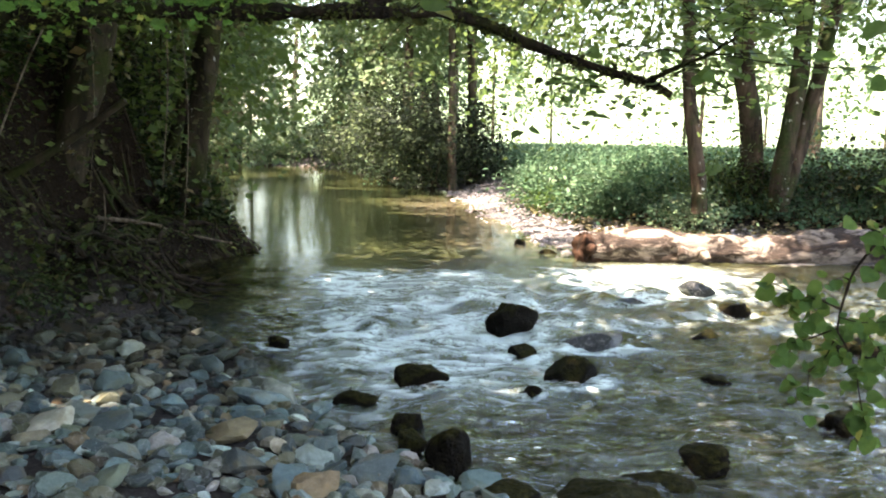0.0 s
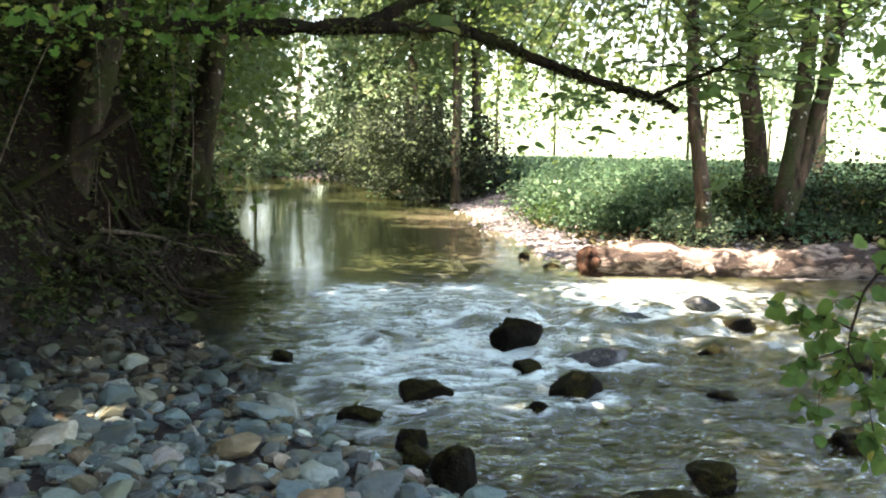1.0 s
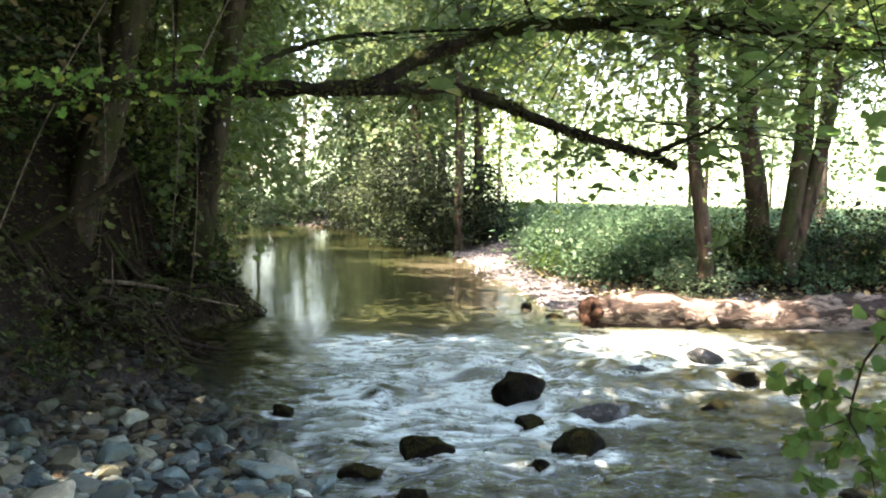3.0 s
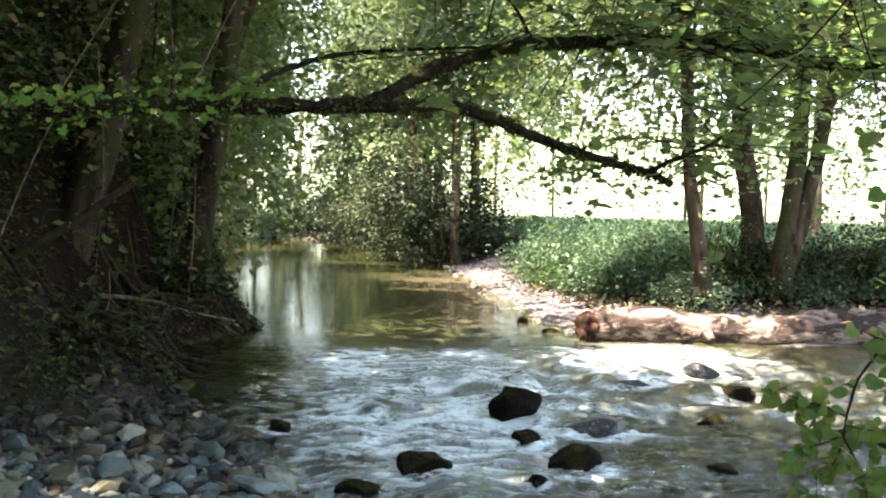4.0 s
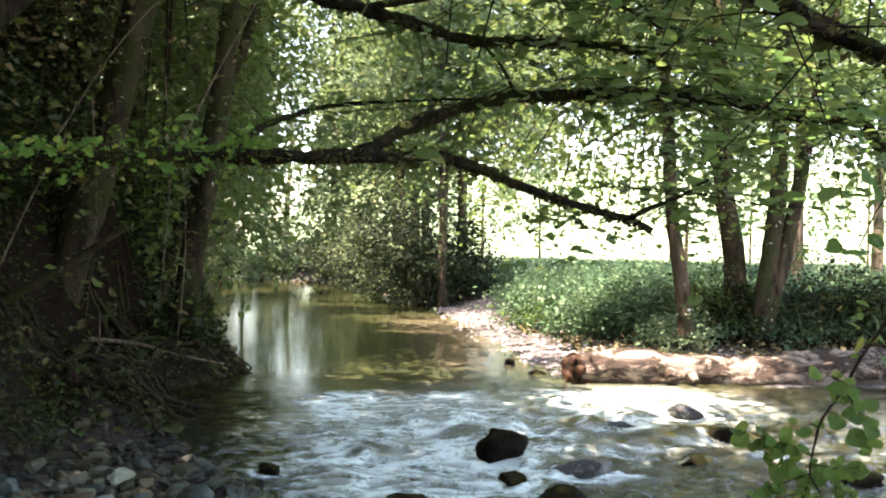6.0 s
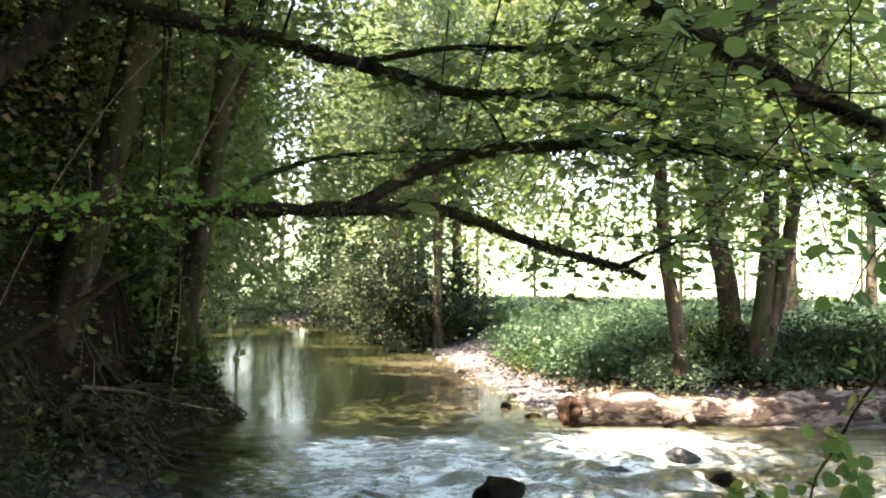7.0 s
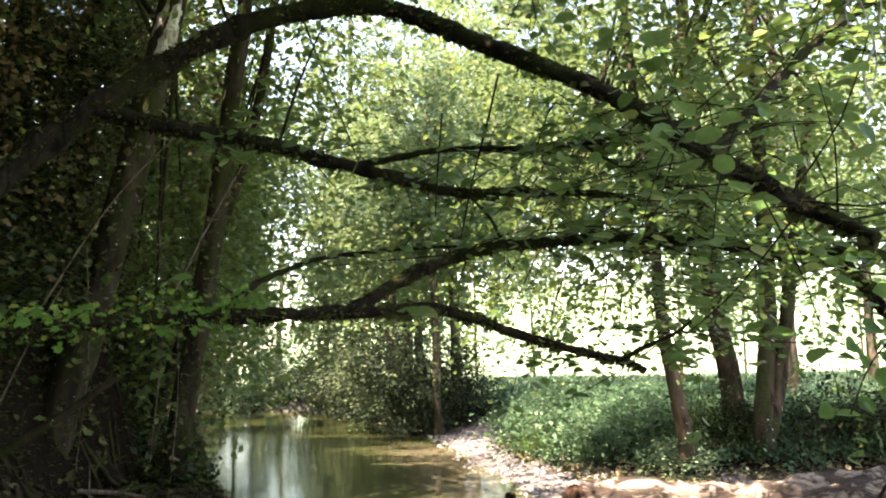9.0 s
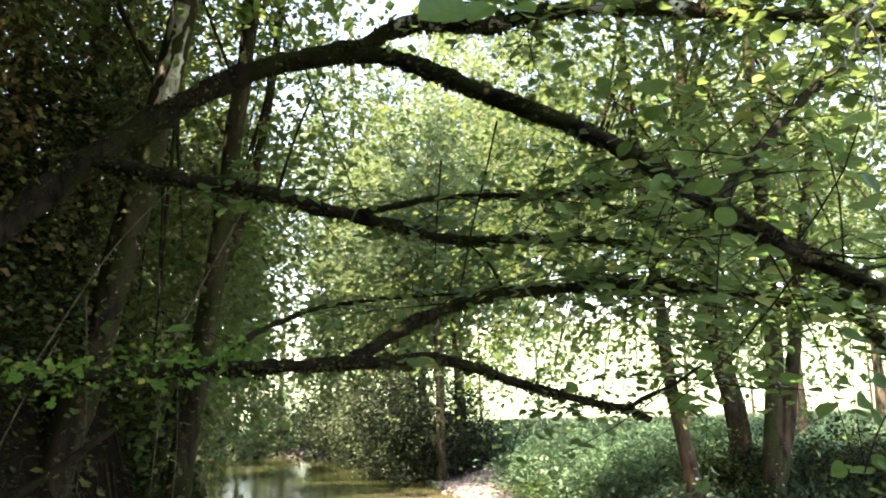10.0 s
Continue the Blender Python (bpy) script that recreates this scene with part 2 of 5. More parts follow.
# Darker dry-leaf copy; the wooded bank's shade is put into it.
DARK_LITTER = leaf_material("shaded_litter", [(0.0, (0.006, 0.005, 0.003)), (0.6, (0.020, 0.016, 0.009)), (0.9, (0.030, 0.036, 0.012)), (1.0, (0.09, 0.07, 0.04))], glow=0.1, rough=0.8, spec=0.15)
GRASS = leaf_material("grass_blade", [(0.0, (0.07, 0.13, 0.08)), (0.6, (0.12, 0.20, 0.13)), (1.0, (0.20, 0.27, 0.18))], glow=0.35, dark=True)
# Brighter ivy copy: light on the limb's leaves is in its colour.
IVY_LIT = leaf_material("lit_ivy", [(0.0, (0.05, 0.15, 0.022)), (0.6, (0.09, 0.23, 0.035)), (0.85, (0.19, 0.30, 0.05)), (1.0, (0.42, 0.38, 0.08))], glow=0.4)
# Paler far leaf: sunlight on it is put into the colour.
LIT_LEAF = leaf_material("lit_far_leaf", [(0.0, (0.09, 0.160, 0.095)), (0.6, (0.18, 0.275, 0.165)), (1.0, (0.34, 0.40, 0.26))], glow=0.4, dark=True, shade_mass=0.2)
MOSS = leaf_material("moss", [(0.0, (0.010, 0.009, 0.004)), (0.6, (0.026, 0.025, 0.008)), (1.0, (0.06, 0.055, 0.018))], glow=0.1, rough=0.9)
LIMB_BARK = bark_material("mossy_limb_bark", (0.005, 0.004, 0.003), (0.028, 0.021, 0.015), (0.022, 0.027, 0.007), 0.16, 14, 0.0)
LICHEN_BARK = bark_material("lichen_limb_bark", (0.008, 0.006, 0.004), (0.040, 0.032, 0.022), (0.028, 0.032, 0.010), 0.14, 14, 0.09)
TRUNK_BARK = bark_material("dark_trunk_bark", (0.012, 0.009, 0.006), (0.046, 0.036, 0.024), (0.030, 0.037, 0.011), 0.14, 9, 0.015)
PALE_BARK = bark_material("alder_bark", (0.016, 0.011, 0.008), (0.085, 0.062, 0.045), (0.04, 0.055, 0.02), 0.17, 8, 0.03)
FAR_BARK = bark_material("far_bark", (0.025, 0.018, 0.013), (0.12, 0.095, 0.07), (0.05, 0.07, 0.02), 0.1, 6)
DEAD_WOOD = bark_material("dead_stick", (0.05, 0.038, 0.027), (0.20, 0.165, 0.12), (0.05, 0.06, 0.02), 0.0, 20)
ROOT_BARK = bark_material("root_bark", (0.007, 0.005, 0.003), (0.036, 0.026, 0.018), (0.03, 0.04, 0.012), 0.12, 14)


def log_material():
    """Old barkless wood, grey grain with near-black blots at random."""
    g = Graph("weathered_log")
    grain = g.noise(26, 7, 0.65, stretch=(0.25, 1, 1), distort=0.4)
    col = g.ramp(grain, [(0.3, (0.10, 0.080, 0.064)), (0.7, (0.26, 0.215, 0.18))])
    blot = g.noise(4.4, 6, 0.68, stretch=(0.5, 1, 1), distort=0.6)
    col = g.mix(g.ramp(blot, [(0.44, (0, 0, 0)), (0.51, (1, 1, 1))]), col, g.ramp(grain, [(0.3, (0.008, 0.006, 0.005)), (0.7, (0.045, 0.030, 0.022))]))
    g.set(col, 0.85, 0.25)
    g.bump(g.math("ADD", grain, g.math("MULTIPLY", blot, 1.2)), 0.9, 0.03)
    return g.mat


LOG_BARK = log_material()


def stone_material(name, by_island, wet=False, tint=(1.05, 1.08, 1.0), plain=0.0):
    g = Graph(name)
    pick = g.island() if by_island else g.chance()
    col = g.ramp(pick, [(0.0, (0.030, 0.042, 0.050)), (0.22, (0.062, 0.088, 0.100)), (0.45, (0.105, 0.145, 0.155)), (0.60, (0.080, 0.092, 0.070)),
                        (0.74, (0.15, 0.115, 0.075)), (0.90, (0.20, 0.235, 0.235)), (0.97, (0.30, 0.32, 0.31)), (1.0, (0.46, 0.47, 0.45))])
    fine = g.noise(26, 6, 0.65) if by_island else g.noise(3.2, 8, 0.68)
    col = g.mix(0.7, col, g.ramp(fine, [(0.3, (0.18, 0.18, 0.17)), (0.5, (0.62, 0.62, 0.60)), (0.72, (1.0, 0.98, 0.92))]), "MULTIPLY")
    blotch = g.noise(1.1, 4, 0.6, where=None if not by_island else g.place())
    col = g.mix(g.math("MULTIPLY", g.ramp(blotch, [(0.50, (0, 0, 0)), (0.62, (1, 1, 1))]), 0.45), col, (0.085, 0.075, 0.045))
    hue = g.ramp(g.math("FRACT", g.math("MULTIPLY", pick, 13.7)), [(0.0, (1.15, 0.80, 0.58)), (0.22, (1.0, 0.98, 0.95)), (0.55, (0.82, 1.0, 1.08)), (0.8, (0.95, 1.0, 0.80)), (1.0, (1.12, 0.84, 0.86))])
    col = g.mix(0.75, col, hue, "MULTIPLY")
    col = g.mix(1.0, col, (1.75, 1.84, 1.72) if by_island is False else tint, "MULTIPLY")
    if plain:
        col = g.mix(plain, col, g.ramp(g.noise(1.6, 5, 0.6, where=g.place()), [(0.35, (0.22, 0.19, 0.205)), (0.65, (0.42, 0.37, 0.39))]))
    vein = g.ramp(g.noise(9, 2, 0.4, distort=2.5), [(0.485, (0, 0, 0)), (0.50, (1, 1, 1)), (0.515, (0, 0, 0))])
    col = g.mix(g.math("MULTIPLY", vein, 0.35), col, (0.45, 0.45, 0.43))
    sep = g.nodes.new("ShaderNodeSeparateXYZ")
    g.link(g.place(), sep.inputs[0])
    # Darker toward the wooded bank: its shade is painted in along with wetness.
    damp_shade = g.ramp(g.math("ADD", g.math("MULTIPLY", g.math("SUBTRACT", sep.outputs[1], 4.0), 0.45), g.math("MULTIPLY", g.math("SUBTRACT", g.noise(3, 4, 0.6, where=g.place()), 0.5), 0.9)), [(0.18, (0, 0, 0)), (0.55, (0.95, 0.95, 0.95))])
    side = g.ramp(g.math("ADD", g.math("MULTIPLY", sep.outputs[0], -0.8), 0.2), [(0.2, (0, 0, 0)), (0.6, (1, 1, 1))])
    wet_shade_col = g.mix(1.0, col, g.ramp(g.noise(2.2, 5, 0.6, where=g.place()), [(0.35, (0.08, 0.075, 0.055)), (0.65, (0.48, 0.40, 0.30))]), "MULTIPLY")
    col = g.mix(g.math("MULTIPLY", damp_shade, side), col, wet_shade_col)
    g.set(col, 0.25 if wet else g.ramp(g.noise(4, 3), [(0.3, (0.45, 0.45, 0.45)), (0.7, (0.8, 0.8, 0.8))]), 0.28)
    g.bump(g.math("ADD", fine, g.math("MULTIPLY", g.noise(110, 4), 0.5)), 0.6, 0.008)
    return g.mat


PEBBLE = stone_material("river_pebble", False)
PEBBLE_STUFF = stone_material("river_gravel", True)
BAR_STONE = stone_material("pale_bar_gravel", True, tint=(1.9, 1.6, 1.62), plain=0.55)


def bed_material():
    g = Graph("algae_stone")
    col = g.ramp(g.island(), [(0.0, (0.022, 0.024, 0.012)), (0.5, (0.075, 0.070, 0.030)), (0.85, (0.20, 0.17, 0.07)), (1.0, (0.34, 0.27, 0.12))])
    g.set(g.mix(0.5, col, g.ramp(g.noise(20, 5), [(0.3, (0.2, 0.2, 0.2)), (0.7, (1, 1, 1))]), "MULTIPLY"), 0.7, 0.2)
    return g.mat


BED_STONE = bed_material()


def rock_material():
    g = Graph("wet_mossy_rock")
    fine = g.noise(18, 7, 0.65)
    col = g.ramp(fine, [(0.3, (0.0020, 0.0016, 0.0010)), (0.7, (0.010, 0.008, 0.005))])
    nz = g.nodes.new("ShaderNodeSeparateXYZ")
    g.link(g.nodes.new("ShaderNodeNewGeometry").outputs["Normal"], nz.inputs[0])
    top = g.math("MULTIPLY", g.math("MULTIPLY", nz.outputs[2], 1.0), g.noise(6, 5, 0.6))
    col = g.mix(g.ramp(top, [(0.22, (0, 0, 0)), (0.42, (0.9, 0.9, 0.9))]), col, g.ramp(g.noise(45, 4), [(0.3, (0.008, 0.009, 0.002)), (0.7, (0.038, 0.034, 0.009))]))
    g.set(col, g.ramp(g.noise(7, 3), [(0.35, (0.5, 0.5, 0.5)), (0.65, (0.95, 0.95, 0.95))]), 0.06)
    g.bump(g.math("ADD", fine, g.math("MULTIPLY", g.noise(70, 4), 0.5)), 1.0, 0.04)
    return g.mat


ROCK = rock_material()


def ground_material():
    """Gravel, soil and meadow by the zone laid into the mesh."""
    g = Graph("stream_bank_ground")
    grit = g.noise(35, 8, 0.7)
    # Soil darkened as well, with the canopy's shade in its colour.
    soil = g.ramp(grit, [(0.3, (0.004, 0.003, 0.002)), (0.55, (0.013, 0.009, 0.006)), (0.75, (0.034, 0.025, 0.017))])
    vor = g.nodes.new("ShaderNodeTexVoronoi")
    vor.inputs["Scale"].default_value = 26
    g.link(g.coord, vor.inputs["Vector"])
    gravel = g.mix(0.6, g.ramp(vor.outputs["Distance"], [(0.1, (0.20, 0.19, 0.19)), (0.55, (0.035, 0.034, 0.034))]), g.ramp(grit, [(0.3, (0.05, 0.048, 0.047)), (0.7, (0.26, 0.235, 0.23))]))
    meadow = g.ramp(g.noise(3.0, 8, 0.7), [(0.3, (0.12, 0.19, 0.11)), (0.7, (0.26, 0.33, 0.21))])
    bed = g.mix(0.5, g.ramp(vor.outputs["Distance"], [(0.1, (0.18, 0.17, 0.09)), (0.6, (0.03, 0.03, 0.018))]), g.ramp(g.noise(4.5, 5), [(0.42, (0.020, 0.022, 0.012)), (0.60, (0.24, 0.21, 0.10))]))
    col = g.mix(g.attribute("gravel"), soil, gravel)
    col = g.mix(g.attribute("meadow"), col, meadow)
    col = g.mix(g.attribute("bed"), col, bed)
    g.set(col, 0.95, 0.05)
    g.bump(g.math("ADD", grit, g.math("MULTIPLY", vor.outputs["Distance"], -0.8)), 0.8, 0.03)
    return g.mat


def water_material():
    """Clear olive water: the bed shows through, the sky and the trees mirror in it, foam lies where it breaks."""
    g = Graph("stream_water")
    rapid, deep = g.attribute("rapid"), g.attribute("deep")
    streak = g.noise(17, 6, 0.7, stretch=(0.55, 1.1, 1), distort=1.6)
    coarse = g.noise(4.5, 4, 0.6, stretch=(0.6, 1.0, 1), distort=1.4)
    spume = g.noise(48, 4, 0.7, stretch=(0.6, 1.2, 1), distort=1.0)
    broken = g.math("ADD", g.math("ADD", g.math("MULTIPLY", streak, 0.5), g.math("MULTIPLY", spume, 0.3)), g.math("MULTIPLY", coarse, 0.45))
    white = g.math("MULTIPLY", g.attribute("foam"), g.ramp(broken, [(0.50, (0.03, 0.03, 0.03)), (0.57, (0.38, 0.38, 0.38)), (0.64, (1, 1, 1))]))
    fold = g.math("ABSOLUTE", g.math("SUBTRACT", g.noise(9, 3, 0.6, stretch=(0.38, 1.5, 1), distort=1.3), 0.5))
    # Thin pale strokes painted as ripple reflections and small breaking crests.
    glint_lace = g.math("MULTIPLY", g.ramp(fold, [(0.0, (1, 1, 1)), (0.045, (0, 0, 0))]), g.ramp(coarse, [(0.40, (0.05, 0.05, 0.05)), (0.60, (0.42, 0.42, 0.42))]))
    white = g.math("MAXIMUM", white, g.math("MULTIPLY", glint_lace, g.math("MULTIPLY", rapid, 0.75)))
    g.set((0.66, 0.78, 0.74), 0.5, 0.3)
    calm = g.noise(6, 3, 0.5, stretch=(0.20, 1.2, 1))
    fast = g.noise(7.5, 2, 0.5, stretch=(0.34, 1.4, 1), distort=1.0)
    fine = g.noise(22, 3, 0.55, stretch=(0.42, 1.3, 1), distort=1.2)
    lively = g.math("MULTIPLY", g.math("ADD", fast, g.math("MULTIPLY", fine, 0.16)), g.math("ADD", rapid, 0.012))
    g.bump(g.math("ADD", g.math("MULTIPLY", calm, 0.060), lively), 1.0, 0.075)
    normal = g.bsdf.inputs["Normal"].links[0].from_socket
    mirror = g.nodes.new("ShaderNodeBsdfGlossy")
    mirror.inputs["Roughness"].default_value = 0.015
    mirror.inputs["Color"].default_value = (0.88, 0.89, 0.80, 1)
    fresnel = g.nodes.new("ShaderNodeFresnel")
    fresnel.inputs["IOR"].default_value = 1.48
    bent = g.nodes.new("ShaderNodeBsdfRefraction")
    bent.inputs["IOR"].default_value = 1.33
    bent.inputs["Color"].default_value = (0.64, 0.66, 0.42, 1)
    for node in (mirror, fresnel, bent):
        g.link(normal, node.inputs["Normal"])
    clear = g.nodes.new("ShaderNodeBsdfTransparent")
    clear.inputs["Color"].default_value = (0.58, 0.60, 0.38, 1)
    silt = g.nodes.new("ShaderNodeBsdfDiffuse")
    shoal = g.attribute("shoal")
    g.link(g.mix(shoal, g.mix(deep, (0.075, 0.072, 0.034), (0.050, 0.058, 0.024)), (0.24, 0.21, 0.14)), silt.inputs["Color"])
    both, body, surface, top = (g.nodes.new("ShaderNodeMixShader") for _ in range(4))
    both.inputs[0].default_value = 0.5
    g.link(clear.outputs[0], both.inputs[1])
    g.link(bent.outputs[0], both.inputs[2])
    g.link(g.math("ADD", g.math("ADD", g.math("MULTIPLY", deep, 0.64), 0.10), g.math("MULTIPLY", shoal, 0.32)), body.inputs[0])
    g.link(both.outputs[0], body.inputs[1])
    g.link(silt.outputs[0], body.inputs[2])
    g.link(fresnel.outputs[0], surface.inputs[0])
    g.link(body.outputs[0], surface.inputs[1])
    g.link(mirror.outputs[0], surface.inputs[2])
    g.link(white, top.inputs[0])
    g.link(surface.outputs[0], top.inputs[1])
    g.link(g.bsdf.outputs[0], top.inputs[2])
    g.link(top.outputs[0], g.out.inputs[0])
    return g.mat


GROUND = ground_material()
WATER = water_material()

# ---- the lie of the land ----
SHORE = np.array([(2.2, -6), (1.5, 1.0), (0.75, 2.6), (0.15, 3.5), (-0.40, 4.0), (-0.98, 4.6), (-1.32, 5.5), (-1.88, 6.2), (-2.40, 7.2), (-2.85, 8.5),
                  (-2.6, 9.3), (-2.25, 10.05), (-2.75, 11.0), (-3.4, 12.9), (-5.6, 20.8), (-7.6, 25.5), (-12, 28), (-24, 31), (-24, 36), (-11, 32.0),
                  (-6.8, 29.8), (-4.5, 28.8), (-2.5, 26.0), (-1.5, 23.5), (-0.4, 19.5), (0.0, 17.5), (0.4, 14.6), (0.87, 11.5), (1.39, 10.1), (1.7, 9.6),
                  (2.5, 9.35), (3.5, 9.3), (5.0, 9.2), (7.5, 8.6), (9.5, 5.5), (9.0, 0), (7.5, -6)])


def shore_distance(x, y):
    """Metres from the water's edge: positive on land, negative in the stream."""
    x, y = np.asarray(x, float), np.asarray(y, float)
    best, inside = np.full(x.shape, 1e9), np.zeros(x.shape, bool)
    for (ax, ay), (bx, by) in zip(SHORE, np.roll(SHORE, -1, 0)):
        t = np.clip(((x - ax) * (bx - ax) + (y - ay) * (by - ay)) / ((bx - ax) ** 2 + (by - ay) ** 2), 0, 1)
        best = np.minimum(best, np.hypot(x - ax - t * (bx - ax), y - ay - t * (by - ay)))
        cross = (ay > y) != (by > y)
        inside ^= cross & (x < (bx - ax) * (y - ay) / (by - ay + 1e-12) + ax)
    return np.where(inside, -best, best)


def side_of(x, y):
    """Weights of the left bank, the pebble bank and the right bank."""
    mid = np.interp(y, [-6, 3, 9, 14, 20, 26, 30, 36], [4, 3, 0, -1.5, -3, -4.5, -9, -20])
    left = smooth(0.6, -0.6, x - mid)
    pebbles = left * smooth(0.5, -0.4, y - 6.6 - 0.9 * (x + 2.2))
    return left, pebbles


def land(x, y):
    x, y = np.asarray(x, float), np.asarray(y, float)
    d = shore_distance(x, y)
    left, pebbles = side_of(x, y)
    far = np.maximum(d, 0)
    bed = -0.06 - 0.32 * smooth(0, 1.6, -d) + 0.05 * rough_noise(x, y, 3, 1.5)
    # the pebble bank rises slowly, the wooded bank steeply, the right bank in a step behind its gravel bar
    pebble_bank = 0.03 + 0.075 * np.minimum(far, 3) + 0.20 * np.maximum(far - 2.6, 0) + 0.05 * rough_noise(x, y, 5, 0.9)
    wood = 0.06 + 0.24 * smooth(0, 0.3, far) + 0.14 * far + np.interp(y, [4, 7, 9, 12, 18, 30], [0.9, 1.2, 3.0, 3.0, 1.1, 0.7]) * np.maximum(far - 1.0, 0) ** 1.05
    cap = np.interp(y, [13, 24], [9, 1.6])
    wood = cap * (1 - np.exp(-wood / cap)) * 1.15 + 0.22 * rough_noise(x, y, 9, 0.8) * smooth(0, 1, far) + 0.10 * rough_noise(x, y, 10, 3.2) * smooth(0.0, 0.25, far)
    step = np.interp(y, [8, 11, 15, 18, 22, 30], [0.9, 1.0, 1.2, 0.8, 0.3, 0.3])
    right = 0.03 + 0.09 * np.minimum(far, 1.5) + 0.34 * smooth(step, step + 2.3, far) + 0.04 * rough_noise(x, y, 12, 1.2)
    right = right + 0.06 * smooth(3, 9, far) - 0.15 * smooth(14, 40, far) + 15.0 * smooth(34, 150, far) * smooth(20, 60, y) + 0.12 * rough_noise(x, y, 15, 0.12) * smooth(6, 20, far)
    out = left * (pebbles * pebble_bank + (1 - pebbles) * wood) + (1 - left) * right
    return np.where(d < 0, bed, np.maximum(out, -0.02 + 0.0 * d))


def axis_steps(stops):
    """Grid lines: (from, to, step) one after another."""
    out = [np.arange(a, b - 1e-6, s) for a, b, s in stops]
    return np.concatenate(out + [[stops[-1][1]]])


def sheet(xs, ys, height):
    gx, gy = np.meshgrid(xs, ys)
    v = np.stack([gx, gy, height(gx, gy)], -1).reshape(-1, 3)
    i = np.arange(len(v)).reshape(len(ys), len(xs))
    return v, np.stack([i[:-1, :-1], i[:-1, 1:], i[1:, 1:], i[1:, :-1]], -1).reshape(-1, 4)


def give(me, name, values):
    a = me.attributes.new(name, "FLOAT", "POINT")
    a.data.foreach_set("value", np.asarray(values, np.float32))


gx = axis_steps([(-900, -100, 100), (-100, -30, 10), (-30, -10, 1.0), (-10, -5, 0.25), (-5, 6, 0.09), (6, 12, 0.3), (12, 40, 2), (40, 160, 8), (160, 900, 92.5)])
gy = axis_steps([(-900, -100, 100), (-100, -20, 10), (-20, 0, 1.0), (0, 2, 0.25), (2, 13, 0.09), (13, 24, 0.22), (24, 40, 0.8), (40, 160, 6), (160, 900, 92.5)])
gv, gf = sheet(gx, gy, land)
ground_mesh = mesh_of("ground", [(gv, gf)], GROUND)
gd = shore_distance(gv[:, 0], gv[:, 1])
gl, gp = side_of(gv[:, 0], gv[:, 1])
give(ground_mesh, "bed", smooth(0.05, -0.1, gd))
bar = (1 - gl) * smooth(2.1, 1.4, gd + 0.25 * rough_noise(gv[:, 0], gv[:, 1], 4, 1.0))
give(ground_mesh, "gravel", np.clip(np.maximum(0.30 * gp * smooth(3.6, 2.4, gd), bar), 0, 1))
give(ground_mesh, "meadow", (1 - gl) * smooth(3.5, 7, gd))
ground = tagged(new("ground", ground_mesh), "stream bank ground of dark soil, gravel and sunlit meadow", "ground", kind="structure")

# ---- water ----
ROCKS = [
    # x, y, z, half sizes, turn
    (0.54, 6.38, 0.10, 0.225, 0.17, 0.17, 12), (0.80, 5.14, 0.03, 0.19, 0.16, 0.15, -10), (-0.17, 5.0, 0.02, 0.20, 0.15, 0.12, 5),
    (0.58, 5.70, 0.02, 0.11, 0.09, 0.09, 15), (0.53, 4.88, 0.0, 0.07, 0.06, 0.07, 0), (1.10, 5.95, 0.03, 0.31, 0.12, 0.075, 14),
    (-1.20, 5.88, 0.02, 0.10, 0.08, 0.07, 0), (-0.50, 4.72, 0.0, 0.15, 0.09, 0.06, 0), (-0.19, 4.28, 0.02, 0.11, 0.09, 0.09, 30),
    (-0.15, 3.98, 0.02, 0.11, 0.09, 0.08, -20), (0.06, 3.72, 0.05, 0.135, 0.12, 0.16, 10), (1.27, 3.86, 0.01, 0.15, 0.12, 0.075, 0),
    (1.75, 5.20, -0.01, 0.10, 0.08, 0.05, 0), (2.05, 6.35, 0.0, 0.12, 0.09, 0.06, 0), (2.22, 4.42, 0.0, 0.15, 0.13, 0.09, 10),
    (3.0, 5.85, 0.02, 0.22, 0.15, 0.12, 0), (0.72, 3.42, -0.04, 0.34, 0.18, 0.11, 5), (1.02, 3.62, -0.04, 0.22, 0.14, 0.10, -8),
    (0.28, 3.38, 0.0, 0.16, 0.13, 0.09, 0), (2.45, 8.02, 0.03, 0.20, 0.15, 0.10, 0), (2.50, 7.15, 0.02, 0.16, 0.12, 0.11, 0),
    (0.66, 7.95, -0.11, 0.32, 0.20, 0.13, 0), (0.22, 6.80, -0.08, 0.16, 0.12, 0.09, 0), (1.65, 7.6, -0.04, 0.25, 0.16, 0.10, 0),
    (0.98, 10.9, 0.05, 0.11, 0.09, 0.08, 0), (1.25, 10.15, 0.03, 0.13, 0.10, 0.08, 0),
]
def rapid_at(x, y):
    """How broken the water runs: a riffle below the pool."""
    edge = 8.6 - 0.25 * (x - 0.5) ** 2 * (x < 0.5)
    r = np.maximum(smooth(edge + 0.3, edge - 0.9, y), 0.40 * smooth(edge + 4.0, edge - 0.5, y) ** 2) * smooth(1.0, 3.5, y)
    return r * (0.80 + 0.20 * smooth(1.6, 0.5, np.abs(x - 0.1 - 0.1 * (y - 6))))


# sunken stones that the riffle heaps up over, and the breaks below standing rocks
HUMPS = [(0.70, 7.45), (1.08, 7.30), (1.45, 7.62), (0.95, 6.85), (1.95, 7.85), (2.2, 7.15), (2.7, 6.7), (1.4, 6.7), (0.25, 7.1), (-0.5, 6.4), (1.75, 6.95)]
BREAKS = [(0.55, 6.2, 0.34), (0.83, 5.1, 0.26), (-0.12, 4.98, 0.24), (0.58, 5.58, 0.18), (1.12, 5.86, 0.3)]


